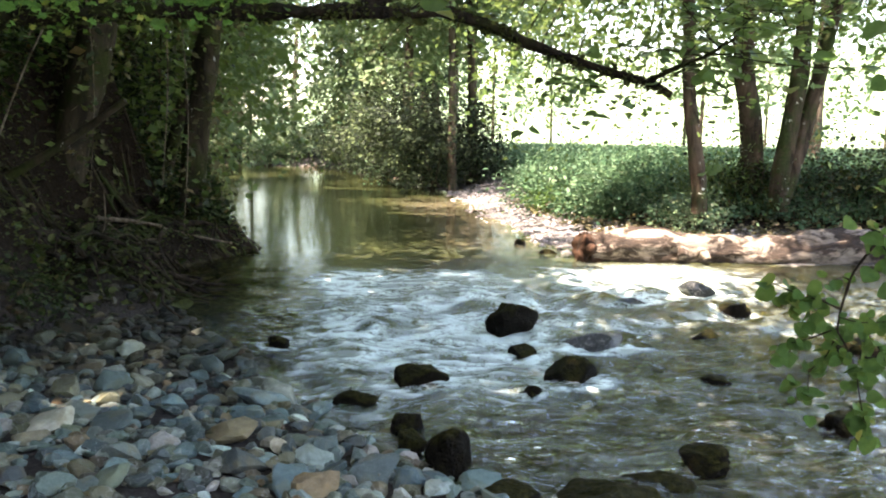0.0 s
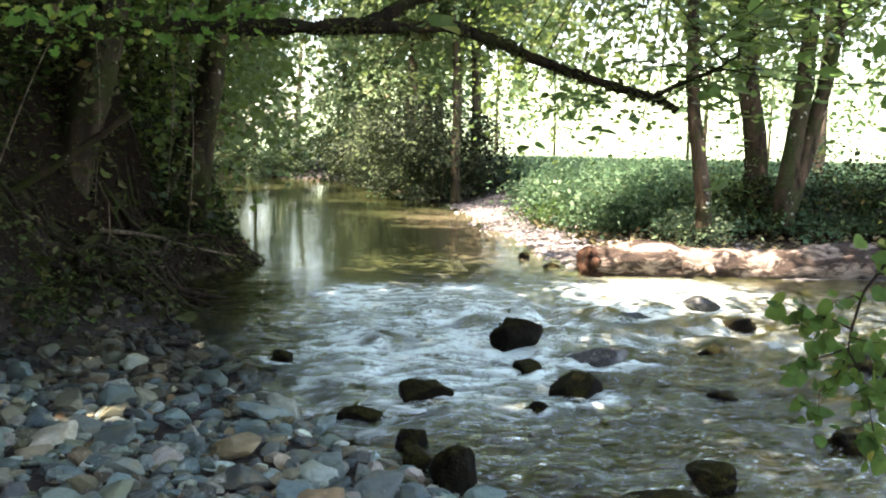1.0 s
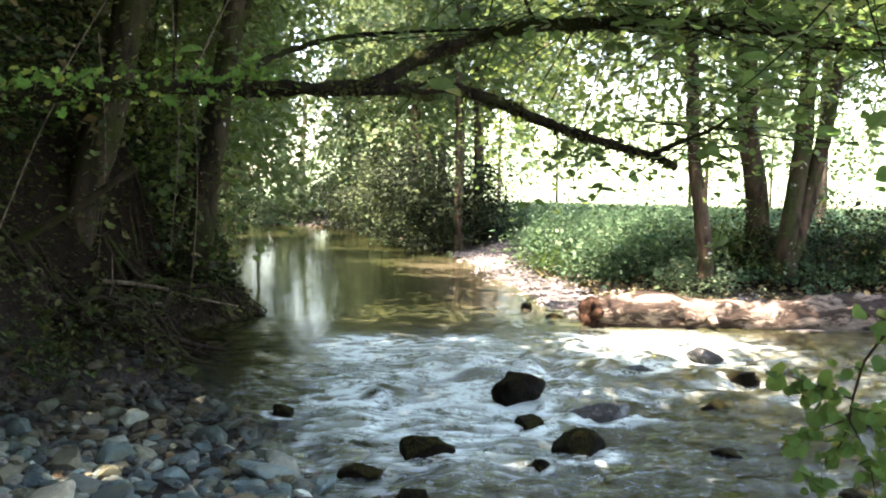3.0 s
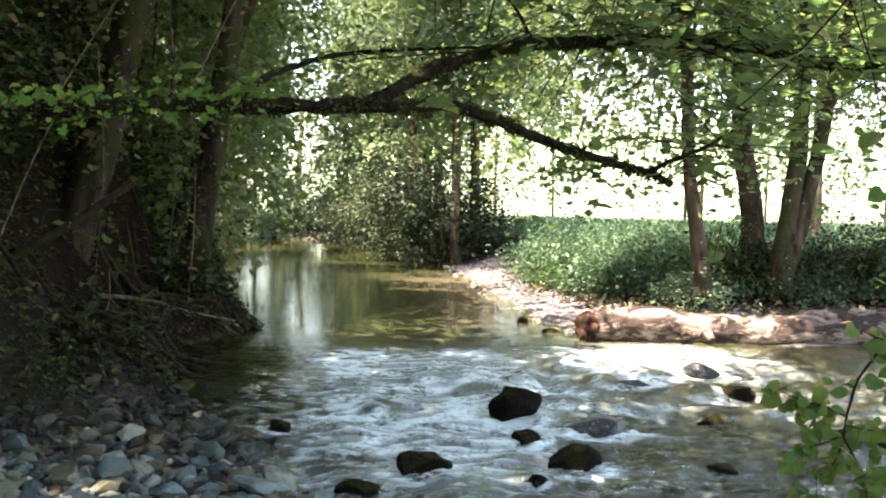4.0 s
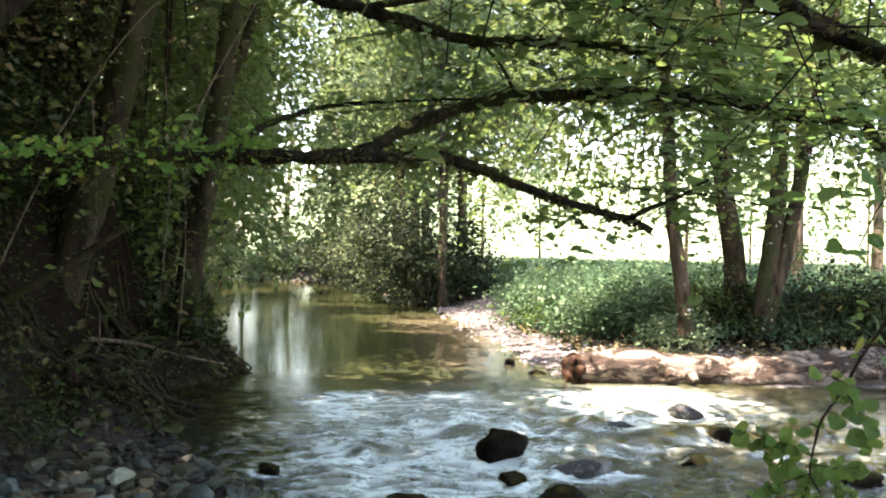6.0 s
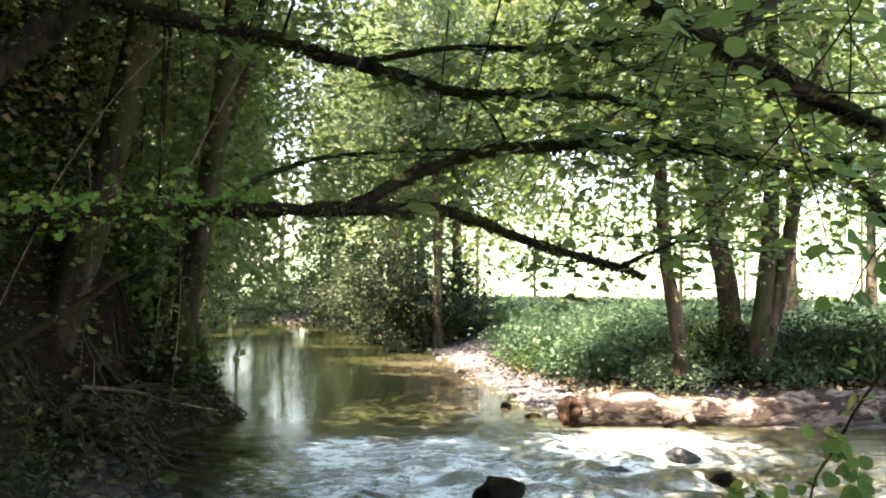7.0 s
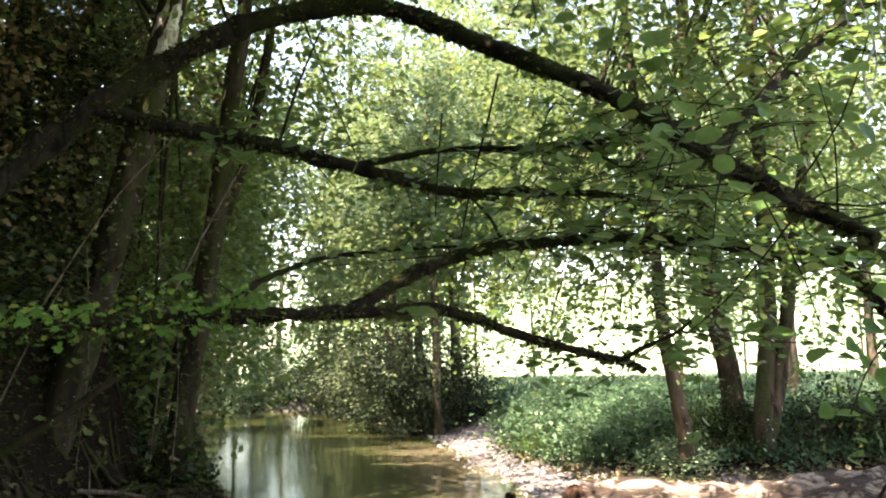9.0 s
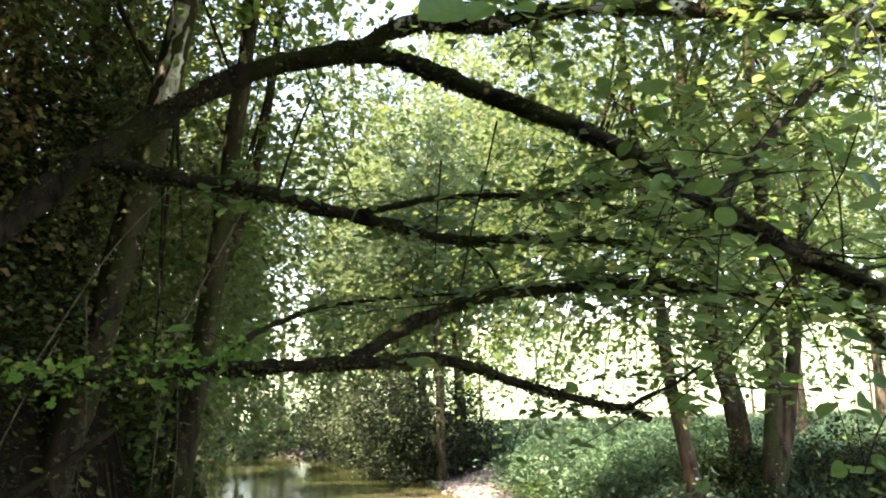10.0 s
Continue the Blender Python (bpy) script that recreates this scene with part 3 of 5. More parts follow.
def humps(x, y, wide, deep, shift):
    out = np.zeros(np.shape(x))
    for a, b in HUMPS:
        out = np.maximum(out, np.exp(-((x - a) / wide) ** 2 - ((y - b + shift) / deep) ** 2))
    return out


def water_height(x, y, crests=False):
    """The surface, or where its crests break."""
    r = rapid_at(x, y)
    warp = 0.35 * lattice_noise(x, y, 20, 0.9)
    z = 0.034 * lattice_noise(x * 0.7 + warp, y * 0.9, 21, 1.7) + 0.026 * lattice_noise(x * 0.5, y * 1.1 + warp, 22, 4.0)
    # sharp-crested chop, long across the stream
    chop = 0.030 * (0.32 - np.abs(lattice_noise(x * 0.40 + warp, y * 1.05 + 0.4 * warp, 23, 6.4))) + 0.012 * (0.32 - np.abs(lattice_noise(x * 0.42, y * 1.15 + warp, 27, 13.0)))
    if crests:
        return smooth(0.35, 0.95, 4.0 * chop / 0.060 + 0.8 * lattice_noise(x * 0.5, y * 0.9 + warp, 29, 2.2))
    z = z + chop + 0.003 * lattice_noise(x * 0.7 + warp, y, 28, 19.0)
    ridge = 0.030 * (0.3 - np.abs(lattice_noise(x * 0.5 + warp, y * 1.1, 24, 2.6)))
    calm = 0.003 * lattice_noise(x, y, 25, 1.3) + 0.0010 * lattice_noise(x * 0.7, y, 26, 5.0)
    fall = 0.06 * smooth(7.9, 8.9, y) - 0.03 * smooth(6, 3, y)
    return fall + calm + r * (z + ridge) * 2.1 + 0.075 * humps(x, y, 0.20, 0.15, 0.0)


wx = axis_steps([(-26, -8, 0.8), (-8, -3, 0.2), (-3, 4.2, 0.026), (4.5, 10, 0.25)])
wy = axis_steps([(-6, 2, 0.4), (2, 2.9, 0.08), (2.9, 9.6, 0.026), (9.6, 14, 0.08), (14, 24, 0.16), (24, 37, 0.4)])
wv, wf = sheet(wx, wy, water_height)
wd = shore_distance(wv[:, 0], wv[:, 1])
wf = wf[(wd[wf] < 0.35).any(1)]
used, back = np.unique(wf, return_inverse=True)
wv, wf = wv[used], back.reshape(wf.shape)
water_mesh = mesh_of("water", [(wv, wf)], WATER)
wr = rapid_at(wv[:, 0], wv[:, 1])
crest = water_height(wv[:, 0], wv[:, 1], True)
# aerated water: from the lip of the pool down the middle of the riffle
ragged = 0.45 * rough_noise(wv[:, 0], wv[:, 1], 63, 1.6)
from_left = wv[:, 0] - np.interp(wv[:, 1], [4.2, 5.0, 6.0, 7.0, 8.0, 8.9], [-0.15, -0.75, -1.0, -1.15, -1.25, -1.3]) + ragged
from_right = np.interp(wv[:, 1], [4.2, 5.0, 6.0, 7.0, 8.0, 8.9], [0.1, 0.40, 0.85, 1.15, 0.85, 0.6]) - wv[:, 0] + ragged
center = smooth(-0.30, 0.35, from_left) * smooth(-0.30, 0.30, from_right) * smooth(4.1, 5.3, wv[:, 1] + ragged) * smooth(9.0, 8.45, wv[:, 1] + 0.3 * ragged)
give(water_mesh, "rapid", wr)
from_bar = np.interp(wv[:, 1], [10.1, 11.5, 14.6, 17.5, 19.5, 23.5, 26], [1.39, 0.87, 0.4, 0.0, -0.4, -1.5, -2.5]) - wv[:, 0]
shoal = smooth(9.8, 11.2, wv[:, 1]) * smooth(1.4, 0.2, from_bar + 0.4 * lattice_noise(wv[:, 0], wv[:, 1], 61, 0.8)) * smooth(18.5, 15.5, wv[:, 1])
give(water_mesh, "shoal", shoal)
give(water_mesh, "deep", smooth(8.4, 10.5, wv[:, 1]) * (1 - shoal))
band = 1.25 * np.exp(-((wv[:, 1] - 8.15 + 0.2 * ragged) / 0.38) ** 2) * smooth(1.25, 0.4, np.abs(wv[:, 0] + 0.25))
by_log = smooth(1.5, 0.5, np.hypot((wv[:, 0] - 2.1) / 1.1, (wv[:, 1] - 8.5) / 0.8))
below = 0.75 * humps(wv[:, 0], wv[:, 1], 0.24, 0.10, 0.22)
for a, b, w in BREAKS:
    below = np.maximum(below, 0.85 * np.exp(-((wv[:, 0] - a) / w) ** 2 - ((wv[:, 1] - b) / 0.09) ** 2))
collar = np.zeros(len(wv))
for a, b, _, w, d, _, _ in ROCKS[:8] + ROCKS[19:24]:
    reach = np.hypot((wv[:, 0] - a) / w, (wv[:, 1] - b + 0.35 * d) / d)
    collar = np.maximum(collar, np.exp(-((reach - 1.15) / 0.30) ** 2))
clear_top = 1 - 0.8 * humps(wv[:, 0], wv[:, 1], 0.20, 0.13, 0.0)
give(water_mesh, "foam", np.clip(collar * (0.35 + 0.6 * crest) + below * (0.5 + 0.6 * crest) + clear_top * np.maximum(np.maximum(center, band), 0.95 * by_log) * (0.34 + 1.15 * crest) + 0.16 * wr * crest * smooth(2.4, 0.6, np.abs(wv[:, 0] - 0.3)) * smooth(3.0, 4.0, wv[:, 1]), 0, 1.0))
water = tagged(new("water", water_mesh), "clear stream water, a calm pool running into a white riffle", "water", kind="structure")

# ---- rocks in the stream ----
def rock_mesh(size, seed, material=ROCK, detail=4, jag=0.35, facets=9, low=0.5):
    bm = bmesh.new()
    bmesh.ops.create_icosphere(bm, subdivisions=detail, radius=1.0)
    rng = random.Random(seed)
    off = Vector((rng.uniform(0, 50), rng.uniform(0, 50), rng.uniform(0, 50)))
    cuts = [(Vector((rng.gauss(0, 1), rng.gauss(0, 1), rng.gauss(0, 0.8))).normalized(), rng.uniform(low, 0.9)) for _ in range(facets)]
    for v in bm.verts:
        n = v.co.normalized()
        r = 1 + jag * noise.noise(n * 1.3 + off) + 0.4 * jag * noise.noise(n * 3.1 + off) + 0.15 * jag * noise.noise(n * 8 + off)
        p = n * r
        for c, lim in cuts:
            over = p.dot(c) - lim
            if over > 0:
                p -= c * over * 0.88
        v.co = Vector((p.x * size[0], p.y * size[1], p.z * size[2]))
    for f in bm.faces:
        f.smooth = True
    me = bpy.data.meshes.new("rock")
    bm.to_mesh(me)
    bm.free()
    me.materials.append(material)
    return me


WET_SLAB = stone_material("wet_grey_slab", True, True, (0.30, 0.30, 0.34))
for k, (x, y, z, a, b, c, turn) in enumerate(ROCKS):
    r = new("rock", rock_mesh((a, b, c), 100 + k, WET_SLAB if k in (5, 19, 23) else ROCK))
    r.matrix_world = pose(x, y, z, 0, -34 if k == 0 else -18 if k == 1 else -8 if k == 5 else 0, turn)
    big = a > 0.19
    tagged(r, "dark grey wet slab washed over by the riffle" if k in (5, 19, 23) else "large dark wet boulder with moss standing in the riffle" if big else "small dark wet stone in the running water", "rock", "rocks in the stream")

# ---- fallen log on the right bank ----
log = thing("fallen_log", "weathered barkless fallen log lying along the gravel bar", "log", (3.4, 9.7, 0.1))
LOG_LINE = [(1.72, 9.78, 0.20), (2.3, 9.72, 0.21), (3.0, 9.75, 0.17), (3.7, 9.78, 0.16), (4.5, 9.82, 0.20), (5.4, 9.9, 0.25), (6.6, 10.0, 0.30)]
part("trunk", tube(LOG_LINE, 0.205, 0.20, 24, 0.04, 0.55, 5), LOG_BARK, log)
part("stub", tube([(2.75, 9.62, 0.22), (2.72, 9.50, 0.20), (2.70, 9.42, 0.16)], 0.07, 0.05, 10, 0.04, 0.3, 6), LOG_BARK, log)
part("stub", tube([(2.95, 9.60, 0.20), (2.98, 9.48, 0.17), (2.99, 9.43, 0.13)], 0.06, 0.04, 10, 0.04, 0.3, 8), LOG_BARK, log)
end = new("broken_end", rock_mesh((0.16, 0.22, 0.21), 77, bark_material("rotten_wood", (0.010, 0.006, 0.004), (0.075, 0.040, 0.026), (0.02, 0.02, 0.01), 0.0, 12), 4, 0.7, 3, 0.8))
end.parent = log
end.location = Vector((1.66, 9.70, 0.16)) - log.location
tagged(end, "dark rotten broken end")

# ---- trees ----
def twigs_from(limbs, count, rng, length=(0.3, 0.9), span=(0.1, 1.0), up=(-0.35, 0.35), leaf_gap=0.055):
    """Side twigs on limbs: tubes, and places for their leaves."""
    stems, places, heads = [], [], []
    lines = [spline(l, 0.05) for l in limbs]
    weights = np.array([len(l) for l in lines], float)
    for _ in range(count):
        line = lines[rng.choice(len(lines), p=weights / weights.sum())]
        k = int(rng.uniform(*span) * (len(line) - 2))
        along = line[min(k + 2, len(line) - 1)] - line[max(k - 2, 0)]
        along = along / (np.linalg.norm(along) + 1e-9)
        way = np.array([rng.normal(), rng.normal(), rng.uniform(*up)])
        way = way - 0.5 * (way @ along) * along + 0.7 * along * rng.choice((1, 1, -0.3))
        way /= np.linalg.norm(way)
        n = rng.uniform(*length)
        a = line[k]
        b = a + way * n * 0.5 + rng.normal(0, 0.07, 3) * n
        c = a + way * n + (0, 0, rng.normal(-0.08, 0.07) * n / 0.6)
        stems += tube([a, b, c], 0.0034 * (n / 0.5) ** 0.6, 0.0014, 4, 0.12, 0, cap=False)
        s = spline([a, b, c], leaf_gap)[1:]
        places.append(s + rng.normal(0, 0.03, s.shape))
        heads.append(np.full(len(s), math.atan2(way[1], way[0])) + rng.choice((-0.9, 0.9), len(s)))
    return stems, np.concatenate(places), np.concatenate(heads)


LIMB_HIGH = [(-2.49, 4.6, 2.98), (-1.94, 4.8, 3.53), (-1.28, 4.9, 3.96), (-0.92, 4.9, 4.08), (-0.56, 4.9, 4.13), (-0.23, 4.8, 4.06), (0.08, 4.5, 3.81),
             (0.43, 4.0, 3.46), (0.65, 3.6, 3.2), (0.81, 3.2, 2.95), (0.9, 2.75, 2.69), (0.94, 2.35, 2.47), (1.02, 2.15, 2.33), (1.16, 1.95, 2.18)]
LIMB_MID = [(-2.05, 4.75, 3.42), (-1.69, 4.7, 3.32), (-1.01, 4.55, 3.15), (-0.65, 4.5, 3.04), (-0.13, 4.5, 2.9), (0.15, 4.5, 2.82), (0.44, 4.5, 2.82), (0.99, 4.5, 2.8), (1.24, 4.5, 2.7)]
LIMB_MID_B = [(-0.45, 4.5, 2.99), (-0.19, 4.45, 3.02), (0.06, 4.4, 3.05), (0.44, 4.35, 3.04), (0.84, 4.3, 3.05), (1.22, 4.3, 3.13)]
LIMB_MID_C = [(0.84, 4.3, 3.04), (1.06, 4.35, 2.93), (1.32, 4.4, 2.82), (1.55, 4.45, 2.73)]
LIMB_LOW = [(-2.9, 3.95, 1.85), (-2.28, 4.0, 2.02), (-1.59, 4.05, 2.1), (-0.93, 4.1, 2.12), (-0.39, 4.11, 2.13), (-0.2, 4.2, 2.14), (0.01, 4.3, 2.15), (0.25, 4.4, 2.09),
            (0.5, 4.5, 2.0), (0.8, 4.6, 1.92), (1.1, 4.7, 1.85), (1.24, 4.75, 1.79)]
LIMB_LOW_B = [(1.1, 4.7, 1.86), (1.27, 4.7, 1.94), (1.42, 4.75, 2.0), (1.59, 4.8, 2.1)]
LIMB_CROSS = [(-0.41, 4.11, 2.14), (-0.25, 4.2, 2.25), (-0.08, 4.3, 2.35), (0.11, 4.4, 2.43), (0.37, 4.5, 2.51), (0.67, 4.6, 2.54), (0.96, 4.6, 2.56),
              (1.32, 4.5, 2.53), (1.61, 4.4, 2.49), (1.78, 4.3, 2.42), (2.01, 4.2, 2.39), (2.14, 4.1, 2.4), (2.13, 4.0, 2.29), (2.25, 3.9, 2.05)]
LIMB_BACK = [(-1.11, 4.3, 2.17), (-0.99, 4.5, 2.32), (-0.87, 4.7, 2.41), (-0.7, 4.9, 2.5), (-0.4, 5.0, 2.55), (-0.09, 5.0, 2.57), (0.23, 5.0, 2.58)]
LIMB_TOP = [(-0.5, 4.9, 4.12), (-0.19, 4.8, 4.25), (0.09, 4.6, 4.19), (0.35, 4.4, 4.07), (0.64, 4.3, 4.09), (1.04, 4.2, 4.07), (1.38, 4.1, 4.0), (1.71, 4.0, 3.91), (2.06, 3.9, 3.85), (2.6, 3.8, 3.7)]
LIMB_UP = [(0.95, 2.5, 2.56), (1.21, 2.8, 2.8), (1.42, 3.0, 2.99), (1.64, 3.2, 3.19), (1.91, 3.4, 3.39), (2.4, 3.6, 3.7)]

hazel = thing("hazel_tree", "leaning mossy hazel tree whose limbs arch over the stream", "tree", (-3.6, 3.9, 0.3))
part("trunk", tube([(-3.6, 3.9, 0.15), (-3.45, 4.1, 1.2), (-3.1, 4.4, 2.2), (-2.49, 4.6, 2.98)], 0.15, 0.078, 14, 0.07, 0.25, 11), LIMB_BARK, hazel)
for k, (line, r0, r1) in enumerate([(LIMB_HIGH, 0.078, 0.022), (LIMB_MID, 0.052, 0.016), (LIMB_MID_B, 0.020, 0.008), (LIMB_MID_C, 0.010, 0.005), (LIMB_LOW, 0.046, 0.020),
                                    (LIMB_LOW_B, 0.014, 0.008), (LIMB_CROSS, 0.034, 0.026), (LIMB_BACK, 0.019, 0.007), (LIMB_TOP, 0.052, 0.026), (LIMB_UP, 0.022, 0.014)]):
    part("limb", tube(line, r0, r1, 12, 0.025, 0.75, 20 + k), LICHEN_BARK if line is LIMB_TOP else LIMB_BARK, hazel, "pale lichen-spotted limb" if line is LIMB_TOP else "")
for k, line in enumerate([[(0.07, 4.4, 3.26), (0.04, 4.35, 2.94), (0.02, 4.35, 2.66)], [(0.37, 4.1, 3.39), (0.31, 4.2, 3.15), (0.23, 4.3, 2.86), (0.16, 4.4, 2.54)],
                          [(-0.87, 4.5, 3.12), (-0.78, 4.6, 3.5), (-0.67, 4.9, 4.0)], [(0.42, 4.5, 2.5), (0.33, 4.5, 2.68), (0.2, 4.5, 2.82)]]):
    part("twig", tube(line, 0.006 if k < 2 else 0.012, 0.004, 6, 0.06, 0.2, 40 + k), LIMB_BARK, hazel)

rng = np.random.default_rng(5)
moss_at = []
for line, r0, r1 in [([(-3.45, 4.1, 1.2), (-3.1, 4.4, 2.2), (-2.49, 4.6, 2.98)], 0.12, 0.078), (LIMB_HIGH, 0.078, 0.022), (LIMB_MID, 0.052, 0.016), (LIMB_LOW, 0.046, 0.020), (LIMB_CROSS, 0.030, 0.020), (LIMB_TOP, 0.052, 0.026)]:
    s = np.repeat(spline(line, 0.02), 16, 0)
    rad = np.linspace(r0, r1, len(s))
    keep = rough_noise(np.arange(len(s)) / 190.0, np.zeros(len(s)), 61, 1.0) > -0.22
    a = rng.uniform(0, 6.283, len(s))
    moss_at.append((s + np.stack([0.25 * rad * np.cos(a), rad * np.cos(a), rad * np.sin(a)], 1) * 1.0)[keep])
part("moss", [leaves(np.concatenate(moss_at), 0.026, rng, LEAF_QUAD, 1.5)], MOSS, hazel, "dark brown-green moss tufts on the limbs", False)
stems, at, heads = twigs_from([LIMB_MID, LIMB_MID_B, LIMB_MID_C, LIMB_CROSS, LIMB_TOP], 150, rng, (0.3, 0.9), (0.2, 1.0), (-0.2, 0.25))
s2, a2, h2 = twigs_from([LIMB_CROSS[5:], LIMB_MID_C, LIMB_MID_B[3:], LIMB_LOW_B, LIMB_TOP[4:]], 140, rng, (0.4, 1.1), (0.0, 1.0), (-0.2, 0.25))
s5, a5, h5 = twigs_from([LIMB_CROSS[6:], LIMB_LOW_B, [(1.6, 4.8, 2.1), (1.9, 5.2, 2.3), (2.6, 5.6, 2.5)], [(2.0, 4.2, 2.4), (2.4, 4.6, 2.6), (2.9, 5.0, 2.7)]], 64, rng, (0.3, 0.8), (0.0, 1.0), (-0.45, 0.1))
s6, a6, h6 = twigs_from([LIMB_UP, LIMB_HIGH[9:], LIMB_TOP[5:]], 120, rng, (0.25, 0.75), (0.0, 1.0), (0.0, 0.6))
s3, a3, h3 = twigs_from([LIMB_LOW[5:], LIMB_BACK], 26, rng, (0.2, 0.6), (0.0, 1.0), (-0.4, 0.3))
part("branchwork", stems + s2 + s3 + s5 + s6, LIMB_BARK, hazel)
at, heads = np.concatenate([at, a2, a3, a5, a6]), np.concatenate([heads, h2, h3, h5, h6])
far_enough = np.hypot(at[:, 0], at[:, 1]) > 1.7
for line in (LIMB_HIGH, LIMB_MID, LIMB_CROSS, LIMB_TOP, LIMB_LOW):
    # no leaves on the old wood itself
    for q in spline(line, 0.05):
        far_enough &= ((at - q) ** 2).sum(1) > (0.17 if line is LIMB_HIGH else 0.10) ** 2
part("crown", [leaves(at[far_enough], 0.057, rng, LEAF_ROUND, 0.33, heads[far_enough], 0.28, np.tile((0.0, -0.15, 1.0), (int(far_enough.sum()), 1)))], HAZEL_LEAF, hazel, "broad green hazel leaves lit from behind", False)
s4, a4, h4 = twigs_from([LIMB_LOW[1:5]], 112, rng, (0.05, 0.20), (0.02, 0.85), (-0.2, 1.4), 0.03)
part("ivy", s4 + [leaves(a4 + rng.normal(0, 0.03, a4.shape), 0.032, rng, LEAF_LOBED, 0.55, None, 0.3, np.tile((0.1, -0.6, 0.75), (len(a4), 1)))], IVY_LIT, hazel, "small lobed yellow-green ivy leaves", False)

# crowns over the water, unseen above the view and added for shade, with gaps that let the sun reach the gravel bar and
# the log
LIT = [(-5.0, 29.0, 0.8, 0.9), (-0.4, 14.6, 0.9, 0.16), (-0.3, 16.3, 1.2, 0.45), (-2.0, 20.0, 1.6, 0.4), (2.4, 9.3, 1.0, 0.75), (2.2, 8.55, 1.05, 0.55), (0.85, 13.6, 0.35, 0.6), (0.75, 16.6, 0.6, 1.6), (3.9, 9.7, 0.3, 0.35), (-2.11, 4.66, 0.26, 0.22), (-1.77, 4.31, 0.28, 0.22), (-2.25, 5.29, 0.22, 0.2), (1.9, 11.7, 0.9, 0.17), (1.6, 13.0, 0.9, 0.22), (2.3, 10.7, 0.8, 0.16), (1.5, 12.35, 0.8, 0.14), (5.0, 15.6, 4.5, 1.8), (2.5, 9.75, 1.25, 0.5), (2.9, 13.6, 1.5, 0.7), (5.0, 13.9, 2.0, 0.5), (2.6, 11.0, 0.35, 0.2), (3.3, 10.85, 0.4, 0.3)]


def shaded(p, keep):
    """Whether a leaf stands over ground that lies in shade."""
    fall = p[:, 2] / TO_SUN.z
    gx_, gy_ = p[:, 0] - TO_SUN.x * fall, p[:, 1] - TO_SUN.y * fall
    out = np.ones(len(p), bool)
    for x, y, a, b in LIT:
        out &= ((gx_ - x) / a) ** 2 + ((gy_ - y) / b) ** 2 > 1 + 0.5 * np.sin(9 * gx_) * np.sin(8 * gy_) + 1.6 * (keep - 0.5)
    thin = (((gx_ - 2.6) / 1.1) ** 2 + ((gy_ - 4.5) / 1.0) ** 2 < 1) & (lattice_noise(gx_, gy_, 71, 2.2) > 0.08)
    return (out & ~thin) | (keep > 0.97)


def crown(parent, center, radii, count, each, size, material, seed, clump=0.55, hollow=0.35, gaps=True, tilt=0.32, shape=LEAF_QUAD, flat=0.45):
    r = np.random.default_rng(seed)
    p, n, c = clumps(center, radii, count, each, r, clump, hollow, flat)
    if gaps:
        ok = shaded(p, r.uniform(0, 1, len(p)))
        p, n = p[ok], n[ok]
    ok = p[:, 2] > land(p[:, 0], p[:, 1]) + 0.15
    return part("crown", [leaves(p[ok], size, r, shape, tilt, None, 0.35, n[ok])], material, parent, shade_smooth=False), c


crown(hazel, (-2.6, 4.0, 7.4), (4.2, 4.6, 0.9), 460, 75, 0.135, HAZEL_LEAF, 31, 0.55, 0.0, shape=LEAF_SIMPLE)
crown(hazel, (-2.6, 0.6, 7.2), (4.0, 2.6, 0.8), 220, 48, 0.19, HAZEL_LEAF, 35, 0.55, 0.0)
crown(hazel, (-5.6, 6.2, 7.6), (2.6, 4.6, 1.2), 100, 48, 0.19, HAZEL_LEAF, 32, 0.55, 0.0)
crown(hazel, (3.6, 4.0, 7.4), (2.6, 4.0, 0.9), 60, 80, 0.13, HAZEL_LEAF, 34, 0.55, 0.0)
# Crown left of the view, unseen, added to block sky light.
crown(hazel, (-5.8, 1.2, 3.6), (1.6, 3.0, 2.6), 150, 70, 0.13, HAZEL_LEAF, 33, 0.5, 0.0, False)


def limbs_to(base, centers, r, seed, n, r0):
    """Boughs from a trunk to some of its clumps."""
    g = np.random.default_rng(seed)
    out = []
    for c in centers[g.permutation(len(centers))[:n]]:
        k = g.uniform(0.35, 0.95)
        a = base[0] + (base[1] - base[0]) * k
        m = (a + c) / 2 + (0, 0, 0.25 * g.normal())
        out.append(tube([a, m, c], r0 * g.uniform(0.5, 1), 0.01, 6, 0.25, 0.2, seed))
    return out


def tree(name, label, line, r0, r1, bark, crowns, leaf, size, seed, boughs=7, group="", gaps=True, shape=LEAF_QUAD, tilt=0.32, clump=0.55, flat=0.45):
    """A trunk along a line, boughs, and one or more crowns of (center, radii, clumps, leaves each)."""
    base = np.asarray(line[0], float)
    t = thing(name, label, "tree", tuple(base), group)
    flare = [tuple(base + (0, 0, -0.25)), tuple(base + 0.25 * (np.asarray(line[1]) - base))] + [tuple(p) for p in line[1:]]
    bole = part("trunk", tube(flare, r0 * 1.25, r1, 14, 0.12, 0.22, seed, 0.7), bark, t)
    lo, hi = np.asarray(line[len(line) // 2], float), np.asarray(line[-1], float)
    for k, (c, rad, n, each) in enumerate(crowns):
        _, centers = crown(t, c, rad, n, each, size, leaf, seed * 7 + k, gaps=gaps, shape=shape, tilt=tilt, clump=clump, flat=flat)
        for b in limbs_to((lo, hi), centers, None, seed + k, boughs, r0 * 0.32):
            part("bough", b, bark, bole)
    return t


